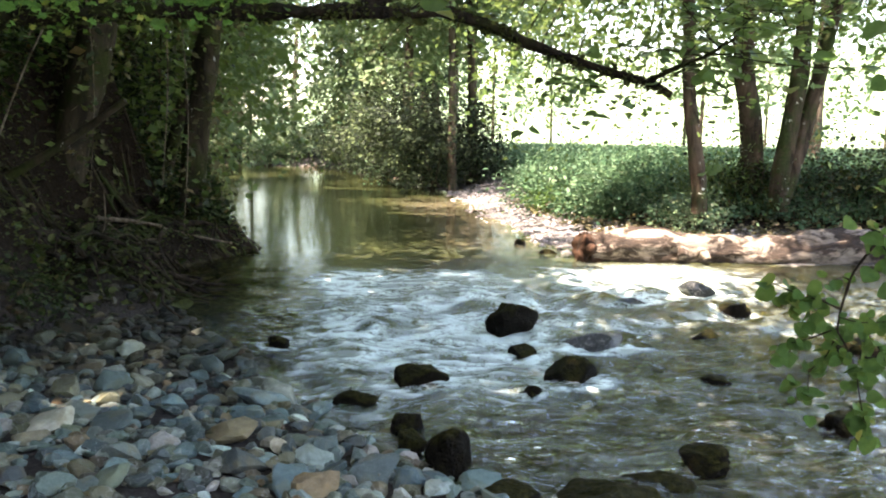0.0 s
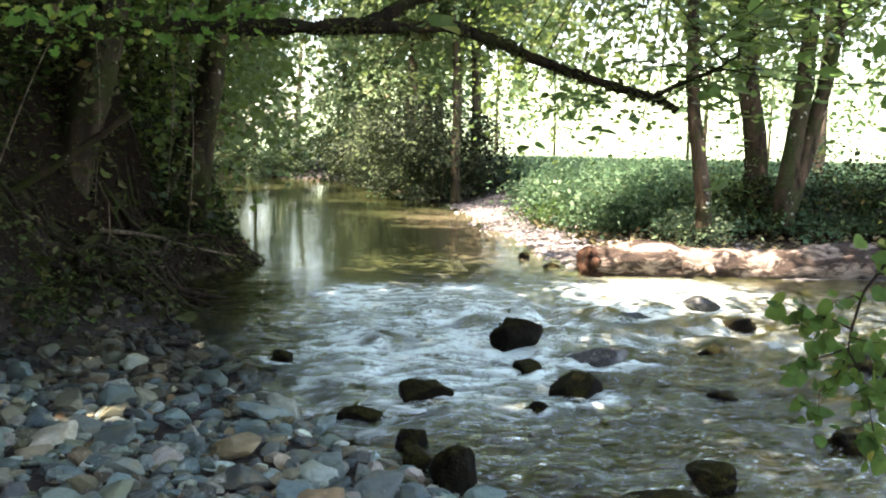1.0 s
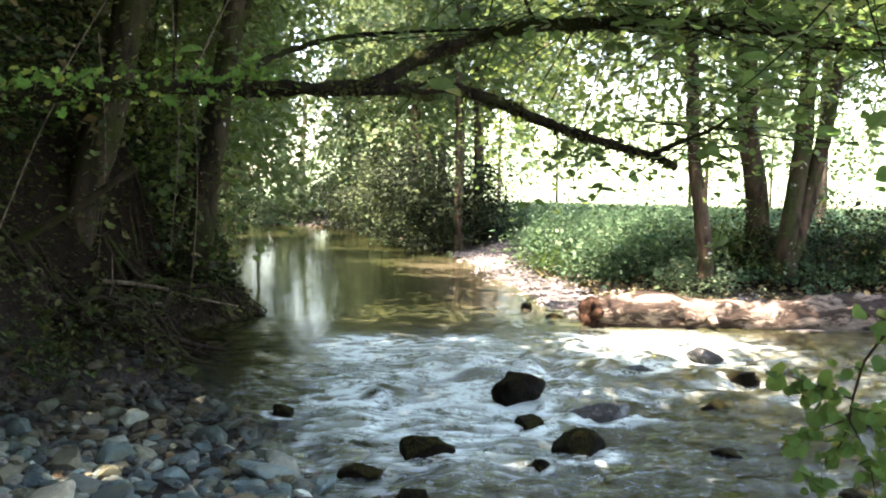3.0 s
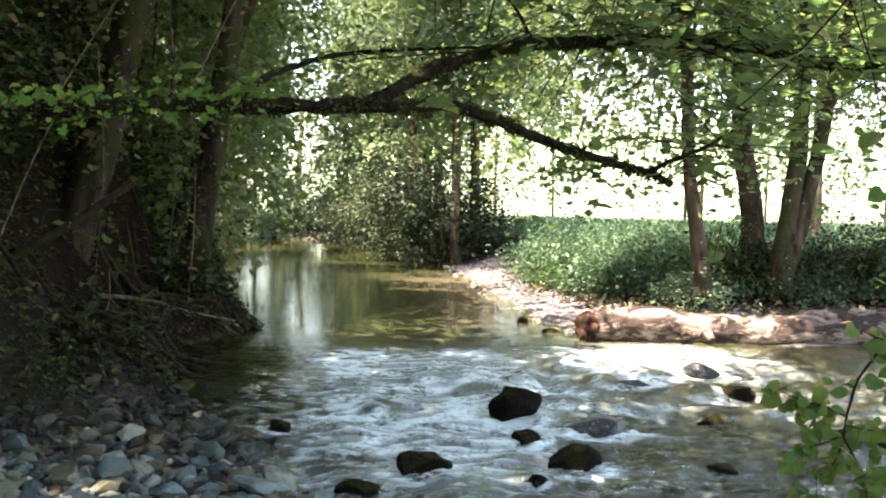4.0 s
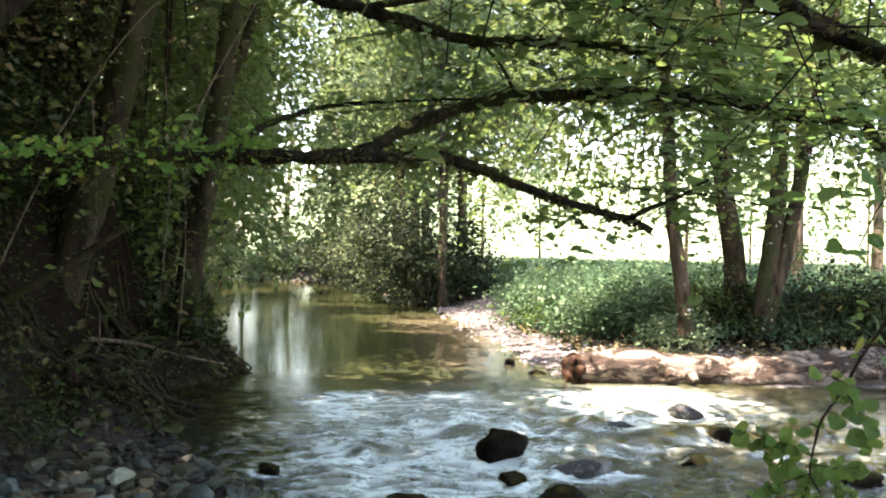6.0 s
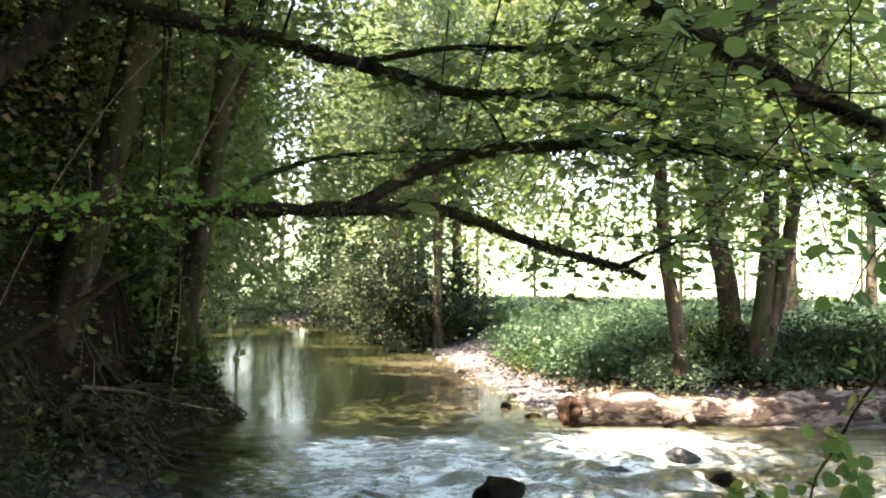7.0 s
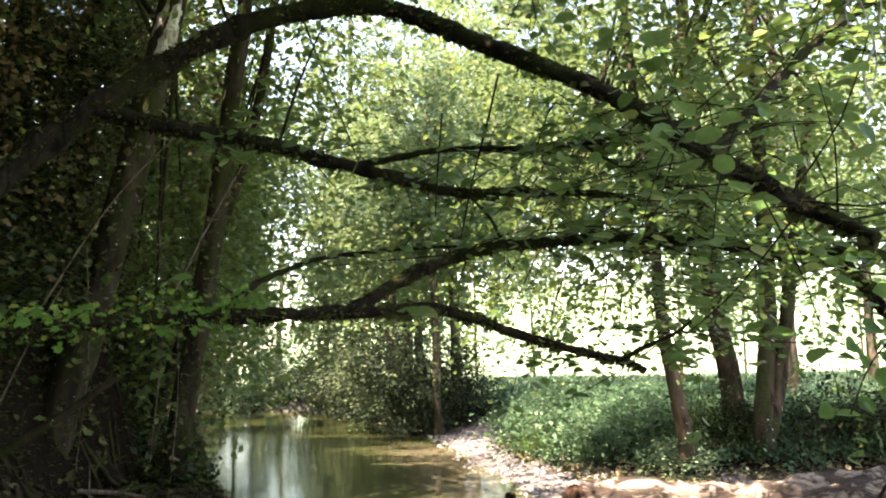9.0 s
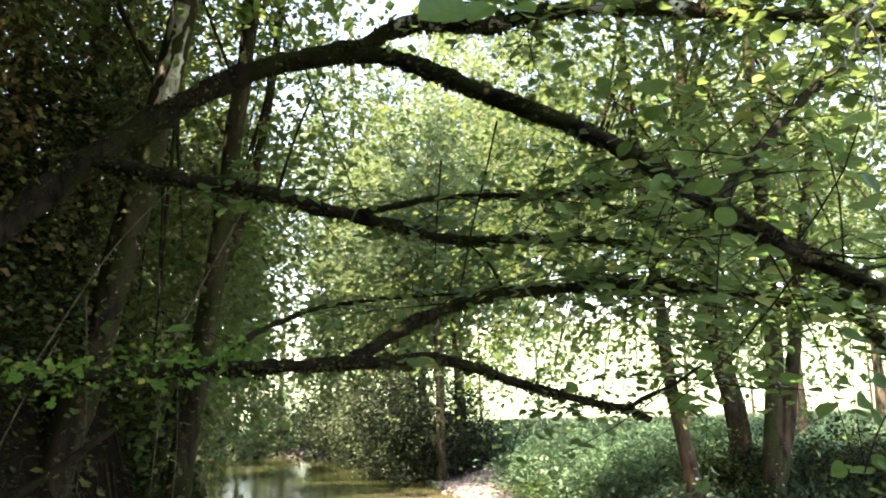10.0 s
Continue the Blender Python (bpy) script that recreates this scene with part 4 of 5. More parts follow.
# left bank
first = tree("leaning_tree", "dark ivy-grown tree leaning out from the wooded bank", [(-4.22, 9.0, 0.2), (-4.06, 9.0, 1.2), (-3.75, 9.0, 2.3), (-3.45, 9.0, 3.5), (-3.1, 9.0, 5.1), (-2.8, 9.0, 6.6), (-2.5, 9.1, 9)],
     0.19, 0.12, TRUNK_BARK, [((-3.2, 8.6, 8.3), (2.6, 2.8, 1.6), 70, 70), ((-3.5, 10.7, 2.8), (0.7, 0.5, 1.9), 40, 40)], ALDER_LEAF, 0.10, 51, 6, "trees on the wooded bank")
part("bark_patch", tube([(-3.14, 8.97, 4.95), (-2.98, 8.97, 5.6), (-2.8, 8.97, 6.5)], 0.135, 0.12, 14, 0.06, 0.3, 57), bark_material("pale_lichen_bark", (0.10, 0.09, 0.075), (0.46, 0.43, 0.38), (0.06, 0.05, 0.03), 0.05, 12, 0.12), first, "pale lichen-covered bark")
tree("leaning_tree", "ivy-grown alder standing at the water's edge", [(-3.12, 10.0, 0.25), (-3.0, 10.0, 1.3), (-2.8, 10.0, 2.5), (-2.6, 10.0, 3.9), (-2.46, 10.0, 5.2), (-2.22, 10.0, 7.2), (-2.1, 10, 9.5)],
     0.135, 0.08, TRUNK_BARK, [((-2.4, 10.6, 8.2), (2.6, 2.6, 2.2), 80, 105)], ALDER_LEAF, 0.09, 52, 7, "trees on the wooded bank")
tree("leaning_tree", "thin leaning alder behind the others", [(-3.9, 11.3, 0.6), (-3.3, 11.1, 2.3), (-2.77, 11.0, 3.8), (-2.45, 11.0, 4.8), (-2.2, 11.0, 6.2), (-2.0, 11, 8)],
     0.08, 0.05, TRUNK_BARK, [((-2.2, 12, 6.2), (1.8, 2.0, 1.8), 50, 110), ((-3.3, 12.2, 3.6), (0.9, 1.2, 1.5), 40, 70), ((-3.1, 12.4, 5.0), (0.7, 0.8, 0.9), 20, 70)], ALDER_LEAF, 0.085, 53, 2, "trees on the wooded bank")
for k, (x, y, h, rad) in enumerate([(-5.6, 9.8, 8.5, (0.9, 1.1, 3.6)), (-6.3, 12.2, 9.5, (1.2, 1.4, 4.2)), (-5.0, 7.6, 7.5, (0.7, 0.9, 3.2)), (-7.2, 10.0, 10, (1.3, 1.4, 4.2)), (-4.9, 11.4, 9, (0.8, 0.9, 3.8))]):
    z = float(land(x, y))
    tree("ivy_clad_tree", "dead trunk wrapped in brown withering ivy" if k in (0, 2) else "dead trunk wrapped from foot to top in dense dark ivy", [(x, y, z), (x + 0.1, y, z + h * 0.4), (x + 0.3, y, z + h)], 0.16, 0.08, TRUNK_BARK,
         [((x + 0.2, y, max(z, 1.0) + h * 0.45), rad, 130, 90)], DEAD_IVY if k in (0, 2) else WALL_IVY, 0.075, 150 + k, 3, "trees on the wooded bank", gaps=False)
# right bank
tree("alder_tree", "slim grey-brown alder standing in the undergrowth", [(3.33, 11.0, 0.75), (3.2, 11.0, 1.5), (3.08, 11.0, 2.4), (3.05, 11, 3.2), (2.9, 11.1, 5.0), (2.8, 11.2, 7.5)], 0.085, 0.05, PALE_BARK,
     [((2.9, 11.4, 6.0), (2.3, 2.2, 2.3), 90, 90), ((2.0, 10.8, 3.5), (2.0, 1.2, 1.0), 50, 50), ((2.7, 14.6, 4.4), (2.2, 1.0, 1.0), 50, 100), ((2.5, 14.3, 2.7), (2.0, 0.8, 0.6), 110, 32), ((3.0, 14.0, 2.1), (1.0, 0.6, 0.35), 26, 30), ((0.95, 15.5, 2.6), (0.5, 0.6, 0.75), 26, 34)], ALDER_LEAF, 0.085, 61, 3, "alders on the meadow bank")
# Crowns above 7 m stand out of view, added to shade bank and log.
tree("alder_tree", "straight grey-brown alder standing in the undergrowth", [(4.36, 12.0, 0.8), (4.3, 12.0, 1.6), (4.12, 12.0, 2.7), (4.05, 12.0, 4), (3.95, 12, 6), (3.9, 12, 8.5)], 0.145, 0.08, PALE_BARK,
     [((4.4, 12.6, 6.6), (2.8, 2.5, 2.6), 130, 100), ((2.0, 12.6, 10.8), (4.2, 3.0, 0.9), 120, 60), ((4.0, 10.2, 8.4), (3.6, 2.6, 0.9), 170, 60), ((3.4, 8.4, 7.6), (2.6, 1.6, 0.7), 120, 60), ((4.4, 7.2, 7.8), (2.3, 1.2, 0.6), 150, 60), ((5.2, 14.6, 4.3), (2.0, 1.0, 1.0), 46, 100), ((4.2, 14.3, 3.0), (2.8, 0.8, 0.55), 26, 46), ((4.0, 12.6, 3.7), (2.2, 1.2, 1.0), 50, 50)], ALDER_LEAF, 0.085, 62, 3, "alders on the meadow bank")
two = tree("alder_tree", "forked reddish-brown alder with two leaning stems", [(4.55, 11.5, 0.75), (4.62, 11.5, 1.4), (4.72, 11.5, 2.4), (4.75, 11.5, 3.5), (4.8, 11.6, 6), (4.9, 11.7, 8)], 0.115, 0.07, PALE_BARK,
           [((5.6, 11.8, 6.2), (2.6, 2.4, 2.4), 100, 95), ((6.0, 11.2, 3.2), (1.6, 1.3, 1.0), 45, 50)], ALDER_LEAF, 0.085, 63, 3, "alders on the meadow bank")
part("stem", tube([(4.6, 11.5, 0.6), (4.78, 11.5, 1.3), (4.98, 11.5, 2.3), (5.15, 11.5, 3.3), (5.6, 11.6, 5.5)], 0.115, 0.06, 12, 0.1, 0.2, 66), PALE_BARK, two)
# along the pool and behind it
FAR_TREES = [
    # x, y, height, trunk radius, crown center offset, crown radii, clumps
    (-5.2, 14.0, 9, 0.12, (0.2, 0, 4.8), (1.9, 2.2, 3.8), 110), (-7.0, 18.5, 10, 0.16, (0.4, 0, 4.8), (2.2, 2.6, 4.4), 140),
    (-9.6, 24.0, 11, 0.18, (0.4, 0, 5.4), (2.8, 2.6, 5.2), 130), (-9.9, 33.8, 13, 0.18, (0, 0, 6.2), (2.8, 2.5, 6.0), 115),
    (-4.1, 32.8, 13, 0.12, (0, -0.3, 5.6), (1.4, 2.0, 6.2), 60), (-2.4, 30.8, 13, 0.16, (0, 0, 6.2), (2.6, 2.4, 6.0), 150),
    (-1.2, 24.5, 11, 0.16, (0, -0.2, 6.6), (2.2, 2.2, 3.8), 120), (0.12, 19.6, 9, 0.10, (-0.2, 0.2, 6.4), (1.6, 1.7, 3.0), 90), (0.62, 20.4, 8, 0.12, (0.1, 0.2, 4.6), (1.2, 1.2, 2.2), 60),
    (0.2, 22.5, 11, 0.07, (0.9, 0, 6.8), (2.3, 2.0, 3.6), 120), (0.8, 28.0, 13, 0.15, (1.9, 0, 8.8), (3.4, 2.4, 4.2), 130),
    (-12.5, 19.0, 12, 0.2, (0, 0, 6.0), (4.0, 4.0, 5.0), 140), (-15, 30, 14, 0.2, (0, 0, 7.0), (5.0, 4.0, 7.0), 140),
    (-1.0, 36.0, 17, 0.2, (0, 0, 10.5), (4.2, 3.0, 8.0), 110), (1.0, 33.0, 19, 0.16, (3.0, 0, 14.0), (4.6, 3.0, 5.0), 90), (10.0, 33.5, 18, 0.07, (-4.5, 0, 11.5), (5.4, 3.0, 6.6), 230), (-3.2, 34.5, 20, 0.18, (0, 0, 14.5), (4.2, 2.5, 5.0), 60),
    (7.6, 17.5, 11, 0.12, (-1.0, 0, 6.2), (3.6, 3.0, 3.4), 130), (11.5, 28.0, 14, 0.14, (-1.5, 0, 8.2), (5.5, 3.5, 5.0), 150), (18, 34, 15, 0.2, (0, 0, 10), (7.0, 4.0, 5.6), 140),
]
# Last tree here: its crown hangs above the view, added to shade the pool.
FAR_TREES += [(-8.8, 27.5, 12, 0.13, (3.2, 0, 8.0), (2.2, 1.6, 2.4), 46), (-7.4, 31.8, 11, 0.06, (0.4, -0.6, 4.9), (1.5, 1.3, 4.2), 44), (-9.5, 52, 10, 0.2, (0, 0, 4.0), (3.0, 2.0, 4.0), 60), (-6.2, 21.5, 11, 0.07, (0.9, 0, 4.9), (0.80, 1.3, 4.4), 80), (-4.9, 16.5, 9, 0.10, (0.75, 0, 4.3), (0.85, 1.3, 3.9), 100), (-5.6, 15.5, 13, 0.14, (3.6, 0, 12.4), (3.4, 3.6, 0.8), 150)]
# the wood beyond the pool
FAR_TREES += [(-13.5, 40, 15, 0.2, (0, 0, 6.5), (3.6, 2.5, 7.0), 150), (-19, 41, 15, 0.2, (0, 0, 6.5), (4.0, 2.5, 7.0), 140), (-4.6, 41, 14, 0.2, (0.3, 0, 5.8), (2.4, 2.5, 6.4), 130), (-0.6, 40, 14, 0.2, (-0.6, 0, 5.4), (2.2, 2.2, 6.0), 120)]
# beyond the meadow
FAR_TREES += [(2.5 + 5.2 * k + 1.6 * math.sin(5.1 * k), 47 + 5 * math.sin(2.3 * k), 15, 0.07, (0, 0, 7.5 + 1.5 * math.sin(3.7 * k)), (3.6, 2.6, 6.0), 95) for k in range(8)]
# Unseen trees behind and beside the viewer, added to block sky light.
FAR_TREES += [(-7.5, -2.0, 11, 0.2, (0, 0, 5.0), (3.5, 4.0, 5.0), 150), (-3.0, -8.0, 11, 0.2, (0, 0, 5.0), (4.0, 3.0, 5.0), 150),
              (4.5, -8.5, 11, 0.2, (0, 0, 5.0), (4.0, 3.0, 5.0), 150), (10.5, -3.0, 11, 0.2, (0, 0, 5.0), (3.0, 4.0, 5.0), 130), (-6.5, 4.0, 10, 0.2, (-0.5, 0, 6.5), (2.6, 3.0, 3.0), 100)]
# trees that get the leaf copy with sunlight in its colour
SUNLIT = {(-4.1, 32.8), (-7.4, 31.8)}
for k, (x, y, h, r, c, rad, n) in enumerate(FAR_TREES):
    z = float(land(x, y))
    lean = random.Random(k).uniform(-0.5, 0.5)
    tree("bank_tree", "leafy tree by the pool, or one out of view added for shade" if y < 27 else "tall leafy tree closing the view beyond the pool",
         [(x, y, z), (x + 0.15 * lean, y, z + h * 0.25), (x + 0.5 * lean, y, z + h * 0.55), (x + 0.7 * lean, y, z + h * 0.9)],
         r, r * 0.4, FAR_BARK, [((x + c[0], y + c[1], z + c[2]), rad, int(n * (1.25 if 5 < y < 27 else 0.45 if y > 39 else 1.2 if y > 5 and x > 0.5 else 1.0 if y > 5 else 0.62)), 78 if 5 < y < 27 else 105 if 5 < y < 39 else 60)],
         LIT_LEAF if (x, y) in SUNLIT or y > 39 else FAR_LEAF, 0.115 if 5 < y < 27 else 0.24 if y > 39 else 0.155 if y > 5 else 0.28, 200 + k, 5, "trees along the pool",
         gaps=5 < y < 39, shape=LEAF_QUAD, tilt=0.3, clump=0.30 if y < 27 else 0.42 if y < 39 else 0.6, flat=0.25)


# bushes that hang over the banks
def bush(x, y, radii, n, leaf, size, seed, label, z=None):
    base = float(land(x, y)) if z is None else z
    b = thing("bush", label, "bush", (x, y, base), "bushes on the banks")
    r = np.random.default_rng(seed)
    p, nn, c = clumps((x, y, base + radii[2] * 0.75), radii, n, 84 if x > 1 else 64, r, 0.24, 0.3, 0.5)
    ok = p[:, 2] > np.maximum(land(p[:, 0], p[:, 1]), 0) + (0.10 if 19 < y < 27 else 0.03)
    p, nn = p[ok], nn[ok]
    for t in c[:6]:
        part("stem", tube([(x, y, base - 0.05), tuple((np.array((x, y, base)) + t) / 2 + (0, 0, 0.1)), tuple(t)], 0.025, 0.008, 6, 0.15, 0.2, seed), FAR_BARK, b)
    part("foliage", [leaves(p, size, r, LEAF_QUAD, 0.2, None, 0.35, nn)], leaf, b, shade_smooth=False)


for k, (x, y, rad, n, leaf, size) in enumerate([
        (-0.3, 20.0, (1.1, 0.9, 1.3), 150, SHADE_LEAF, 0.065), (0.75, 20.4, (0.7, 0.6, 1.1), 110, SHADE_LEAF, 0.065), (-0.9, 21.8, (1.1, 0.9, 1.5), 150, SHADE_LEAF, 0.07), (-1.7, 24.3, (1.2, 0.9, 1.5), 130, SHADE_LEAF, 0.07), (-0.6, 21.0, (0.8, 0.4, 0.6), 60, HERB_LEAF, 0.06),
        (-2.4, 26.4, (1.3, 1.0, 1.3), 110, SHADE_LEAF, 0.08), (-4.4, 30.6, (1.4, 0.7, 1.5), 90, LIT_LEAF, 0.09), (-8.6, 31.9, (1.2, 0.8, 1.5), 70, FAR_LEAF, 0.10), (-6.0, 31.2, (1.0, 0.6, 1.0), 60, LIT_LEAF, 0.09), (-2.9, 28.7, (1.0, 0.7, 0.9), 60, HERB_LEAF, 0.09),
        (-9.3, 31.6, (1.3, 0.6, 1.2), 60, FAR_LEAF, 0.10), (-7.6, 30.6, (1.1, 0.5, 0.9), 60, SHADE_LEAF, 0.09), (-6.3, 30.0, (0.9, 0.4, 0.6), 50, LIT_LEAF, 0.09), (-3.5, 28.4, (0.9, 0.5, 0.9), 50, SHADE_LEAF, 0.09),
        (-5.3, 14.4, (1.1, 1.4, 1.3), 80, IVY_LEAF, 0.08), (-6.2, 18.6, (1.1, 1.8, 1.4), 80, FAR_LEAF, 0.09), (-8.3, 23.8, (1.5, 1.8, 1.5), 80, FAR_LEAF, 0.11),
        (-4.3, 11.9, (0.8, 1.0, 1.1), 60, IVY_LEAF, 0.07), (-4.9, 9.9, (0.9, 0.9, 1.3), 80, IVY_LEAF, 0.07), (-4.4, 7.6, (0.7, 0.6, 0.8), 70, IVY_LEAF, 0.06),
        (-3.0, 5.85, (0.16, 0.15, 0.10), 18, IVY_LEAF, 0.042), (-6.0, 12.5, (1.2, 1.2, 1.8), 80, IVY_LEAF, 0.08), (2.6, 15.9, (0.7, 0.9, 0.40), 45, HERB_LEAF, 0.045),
        (1.75, 14.4, (0.16, 0.15, 0.14), 14, SPRAY_LEAF, 0.04),
        (2.4, 14.8, (0.5, 0.5, 0.40), 50, HERB_LEAF, 0.042), (3.2, 13.4, (0.5, 0.4, 0.45), 50, HERB_LEAF, 0.045), (3.5, 12.7, (0.5, 0.4, 0.42), 50, HERB_LEAF, 0.042), (3.9, 12.2, (0.5, 0.4, 0.38), 45, ALDER_LEAF, 0.042),
        (4.9, 11.9, (0.6, 0.4, 0.42), 55, IVY_LEAF, 0.045), (5.8, 11.8, (0.6, 0.4, 0.5), 55, IVY_LEAF, 0.045), (4.2, 11.9, (0.4, 0.3, 0.36), 40, IVY_LEAF, 0.042), (2.6, 16.6, (0.6, 0.6, 0.5), 50, HERB_LEAF, 0.042),
        (2.25, 13.2, (0.35, 0.3, 0.32), 40, HERB_LEAF, 0.06), (2.75, 12.5, (0.35, 0.3, 0.30), 40, HERB_LEAF, 0.055), (3.3, 11.15, (0.20, 0.14, 0.16), 22, LIT_LEAF, 0.04),
        (1.75, 15.4, (0.3, 0.4, 0.3), 36, HERB_LEAF, 0.055),
        (1.95, 17.2, (0.5, 0.6, 0.40), 45, HERB_LEAF, 0.042), (3.4, 13.6, (0.6, 0.5, 0.5), 50, HERB_LEAF, 0.045), (6.6, 11.8, (0.6, 0.5, 0.55), 55, IVY_LEAF, 0.045), (5.2, 12.6, (0.7, 0.5, 0.5), 50, HERB_LEAF, 0.045)]):
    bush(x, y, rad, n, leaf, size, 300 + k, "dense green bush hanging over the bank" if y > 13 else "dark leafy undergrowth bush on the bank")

# ivy and creepers over the wooded slope
r = np.random.default_rng(77)
px_, py_ = r.uniform(-9, -2.4, 115000), r.uniform(5.5, 17, 115000)
d_ = shore_distance(px_, py_)
l_, peb_ = side_of(px_, py_)
ok = (d_ > np.where(py_ > 9.6, 0.25, 1.5)) & (l_ > 0.5) & (peb_ < 0.6) & (rough_noise(px_, py_, 31, 0.8) > -0.25)
px_, py_ = px_[ok], py_[ok]
ivy_places = np.stack([px_, py_, land(px_, py_) + r.gamma(1.4, 0.12, len(px_))], 1)
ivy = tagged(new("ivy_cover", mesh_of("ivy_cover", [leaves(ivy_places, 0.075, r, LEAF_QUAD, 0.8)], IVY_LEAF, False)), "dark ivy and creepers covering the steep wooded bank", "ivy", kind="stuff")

# undergrowth, grass and leaf litter of the right bank
px_, py_ = r.uniform(0.6, 12, 130000), r.uniform(9.5, 24, 130000)
d_ = shore_distance(px_, py_)
ok = (d_ > np.interp(py_, [11, 13, 15, 18], [2.0, 2.1, 1.9, 1.7]) + 0.5 * rough_noise(px_, py_, 41, 0.7)) & (side_of(px_, py_)[0] < 0.5) & (d_ < 9)
px_, py_, d_ = px_[ok], py_[ok], d_[ok]
tall = 0.12 + 0.27 * smooth(1.2, 3.0, d_) * (1 + 1.6 * rough_noise(px_, py_, 42, 1.3)).clip(0.25, 2.0)
herb = np.stack([px_, py_, land(px_, py_) + tall * r.uniform(0.05, 1, len(px_)) ** 0.6], 1)
tagged(new("undergrowth", mesh_of("undergrowth", [leaves(herb, 0.052, r, LEAF_QUAD, 0.7, None, 0.4)], HERB_LEAF, False)), "green nettles and herbs growing thickly on the meadow bank", "undergrowth", kind="stuff")
tq = np.flatnonzero((tall > 0.24) & (d_ > 2.3) & (r.uniform(0, 1, len(px_)) < 0.20))
tufts = np.stack([px_[tq], py_[tq], land(px_[tq], py_[tq]) - 0.01], 1)
px_, py_ = r.uniform(2, 34, 34000), 11 + 35 * r.uniform(0, 1, 34000) ** 1.6
d_ = shore_distance(px_, py_)
ok = (d_ > 3.2) & (side_of(px_, py_)[0] < 0.5)
px_, py_ = px_[ok], py_[ok]
blades = np.stack([px_, py_, land(px_, py_) - 0.01], 1)


def grass_mesh(p, size, rng, wide=1.6):
    a = rng.uniform(0, 2 * np.pi, len(p))
    s = size * np.exp(rng.normal(0, 0.3, len(p)).clip(-0.6, 0.4))
    t, f = BLADE
    side = np.stack([np.cos(a), np.sin(a), 0 * a], 1) * wide
    lean = np.stack([-np.sin(a), np.cos(a), 0 * a], 1) * 1.5
    v = p[:, None] + s[:, None, None] * (t[None, :, :1] * side[:, None] + t[None, :, 1:2] * np.array((0, 0, 1.0)) + t[None, :, 2:] * lean[:, None])
    return v.reshape(-1, 3), ((np.arange(len(p)) * len(t))[:, None, None] + f[None]).reshape(-1, f.shape[1])


tagged(new("grass_tufts", mesh_of("grass_tufts", [grass_mesh(tufts, 0.36, r, 0.55)], HERB_LEAF, False)), "long blue-green grass standing among the herbs", "grass", kind="stuff")
tagged(new("meadow_grass", mesh_of("meadow_grass", [grass_mesh(blades, 0.22, r)], GRASS, False)), "tall green meadow grass behind the bank", "grass", kind="stuff")
px_, py_ = r.uniform(0.8, 8, 14000), r.uniform(9.8, 17, 14000)
d_ = shore_distance(px_, py_)
ok = (d_ > 1.15 + 0.5 * rough_noise(px_, py_, 44, 1.3)) & (d_ < 2.9) & (side_of(px_, py_)[0] < 0.5)
px_, py_ = px_[ok], py_[ok]
litter = np.stack([px_, py_, land(px_, py_) + 0.012 + r.uniform(0, 0.02, len(px_))], 1)
tagged(new("leaf_litter", mesh_of("leaf_litter", [leaves(litter, 0.07, r, LEAF_SIMPLE, 0.35)], DRY_LEAF, False)), "dry brown fallen leaves at the foot of the meadow bank", "leaf litter", kind="stuff")

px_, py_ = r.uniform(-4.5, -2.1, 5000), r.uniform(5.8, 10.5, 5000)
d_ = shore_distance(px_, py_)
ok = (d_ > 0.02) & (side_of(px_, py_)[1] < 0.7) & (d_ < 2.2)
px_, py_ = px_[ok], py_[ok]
tagged(new("bank_litter", mesh_of("bank_litter", [leaves(np.stack([px_, py_, land(px_, py_) + 0.01 + r.uniform(0, 0.03, len(px_))], 1), 0.055, r, LEAF_SIMPLE, 0.6)], DARK_LITTER, False)), "leaves and moss on the wooded bank, coloured dark for its shade", "leaf litter", kind="stuff")

# spray of leaves reaching in beside the camera
spray = thing("leafy_spray", "hanging spray of bright green leaves over the water", "branch", (1.75, 2.2, 1.9))
main = [(1.75, 2.2, 1.95), (1.40, 2.2, 1.66), (1.23, 2.2, 1.463), (1.147, 2.2, 1.32), (1.09, 2.2, 1.236), (1.073, 2.2, 1.174), (1.06, 2.2, 1.112), (1.06, 2.2, 1.065)]
side_lines = [[(1.065, 2.2, 1.13), (1.02, 2.2, 1.15), (0.985, 2.21, 1.17), (0.965, 2.21, 1.12)], [(1.03, 2.2, 1.15), (0.95, 2.19, 1.17), (0.865, 2.18, 1.205)], [(1.062, 2.2, 1.11), (1.11, 2.18, 1.10), (1.18, 2.16, 1.11)],
              [(1.06, 2.2, 1.07), (1.04, 2.21, 1.0), (1.0, 2.22, 0.95), (1.01, 2.22, 0.87)], [(1.06, 2.2, 1.07), (1.10, 2.18, 0.99), (1.115, 2.16, 0.90), (1.14, 2.15, 0.79)], [(1.06, 2.2, 1.08), (0.98, 2.22, 1.04), (0.91, 2.23, 1.02)],
              [(1.08, 2.2, 1.21), (1.06, 2.2, 1.22), (1.03, 2.2, 1.205)], [(1.16, 2.2, 1.34), (1.13, 2.2, 1.345), (1.10, 2.2, 1.36)], [(1.11, 2.19, 1.09), (1.16, 2.18, 1.04), (1.19, 2.17, 0.97)], [(1.147, 2.2, 1.32), (1.20, 2.2, 1.25), (1.24, 2.2, 1.18)]]
main_stem = part("stem", tube(main, 0.008, 0.0025, 6, 0.05, 0.2, 70), ROOT_BARK, spray)
for k, s in enumerate(side_lines):
    part("twig", tube(s, 0.0028, 0.0012, 5, 0.04, 0.1, 71 + k), ROOT_BARK, main_stem)
ra = np.random.default_rng(9)
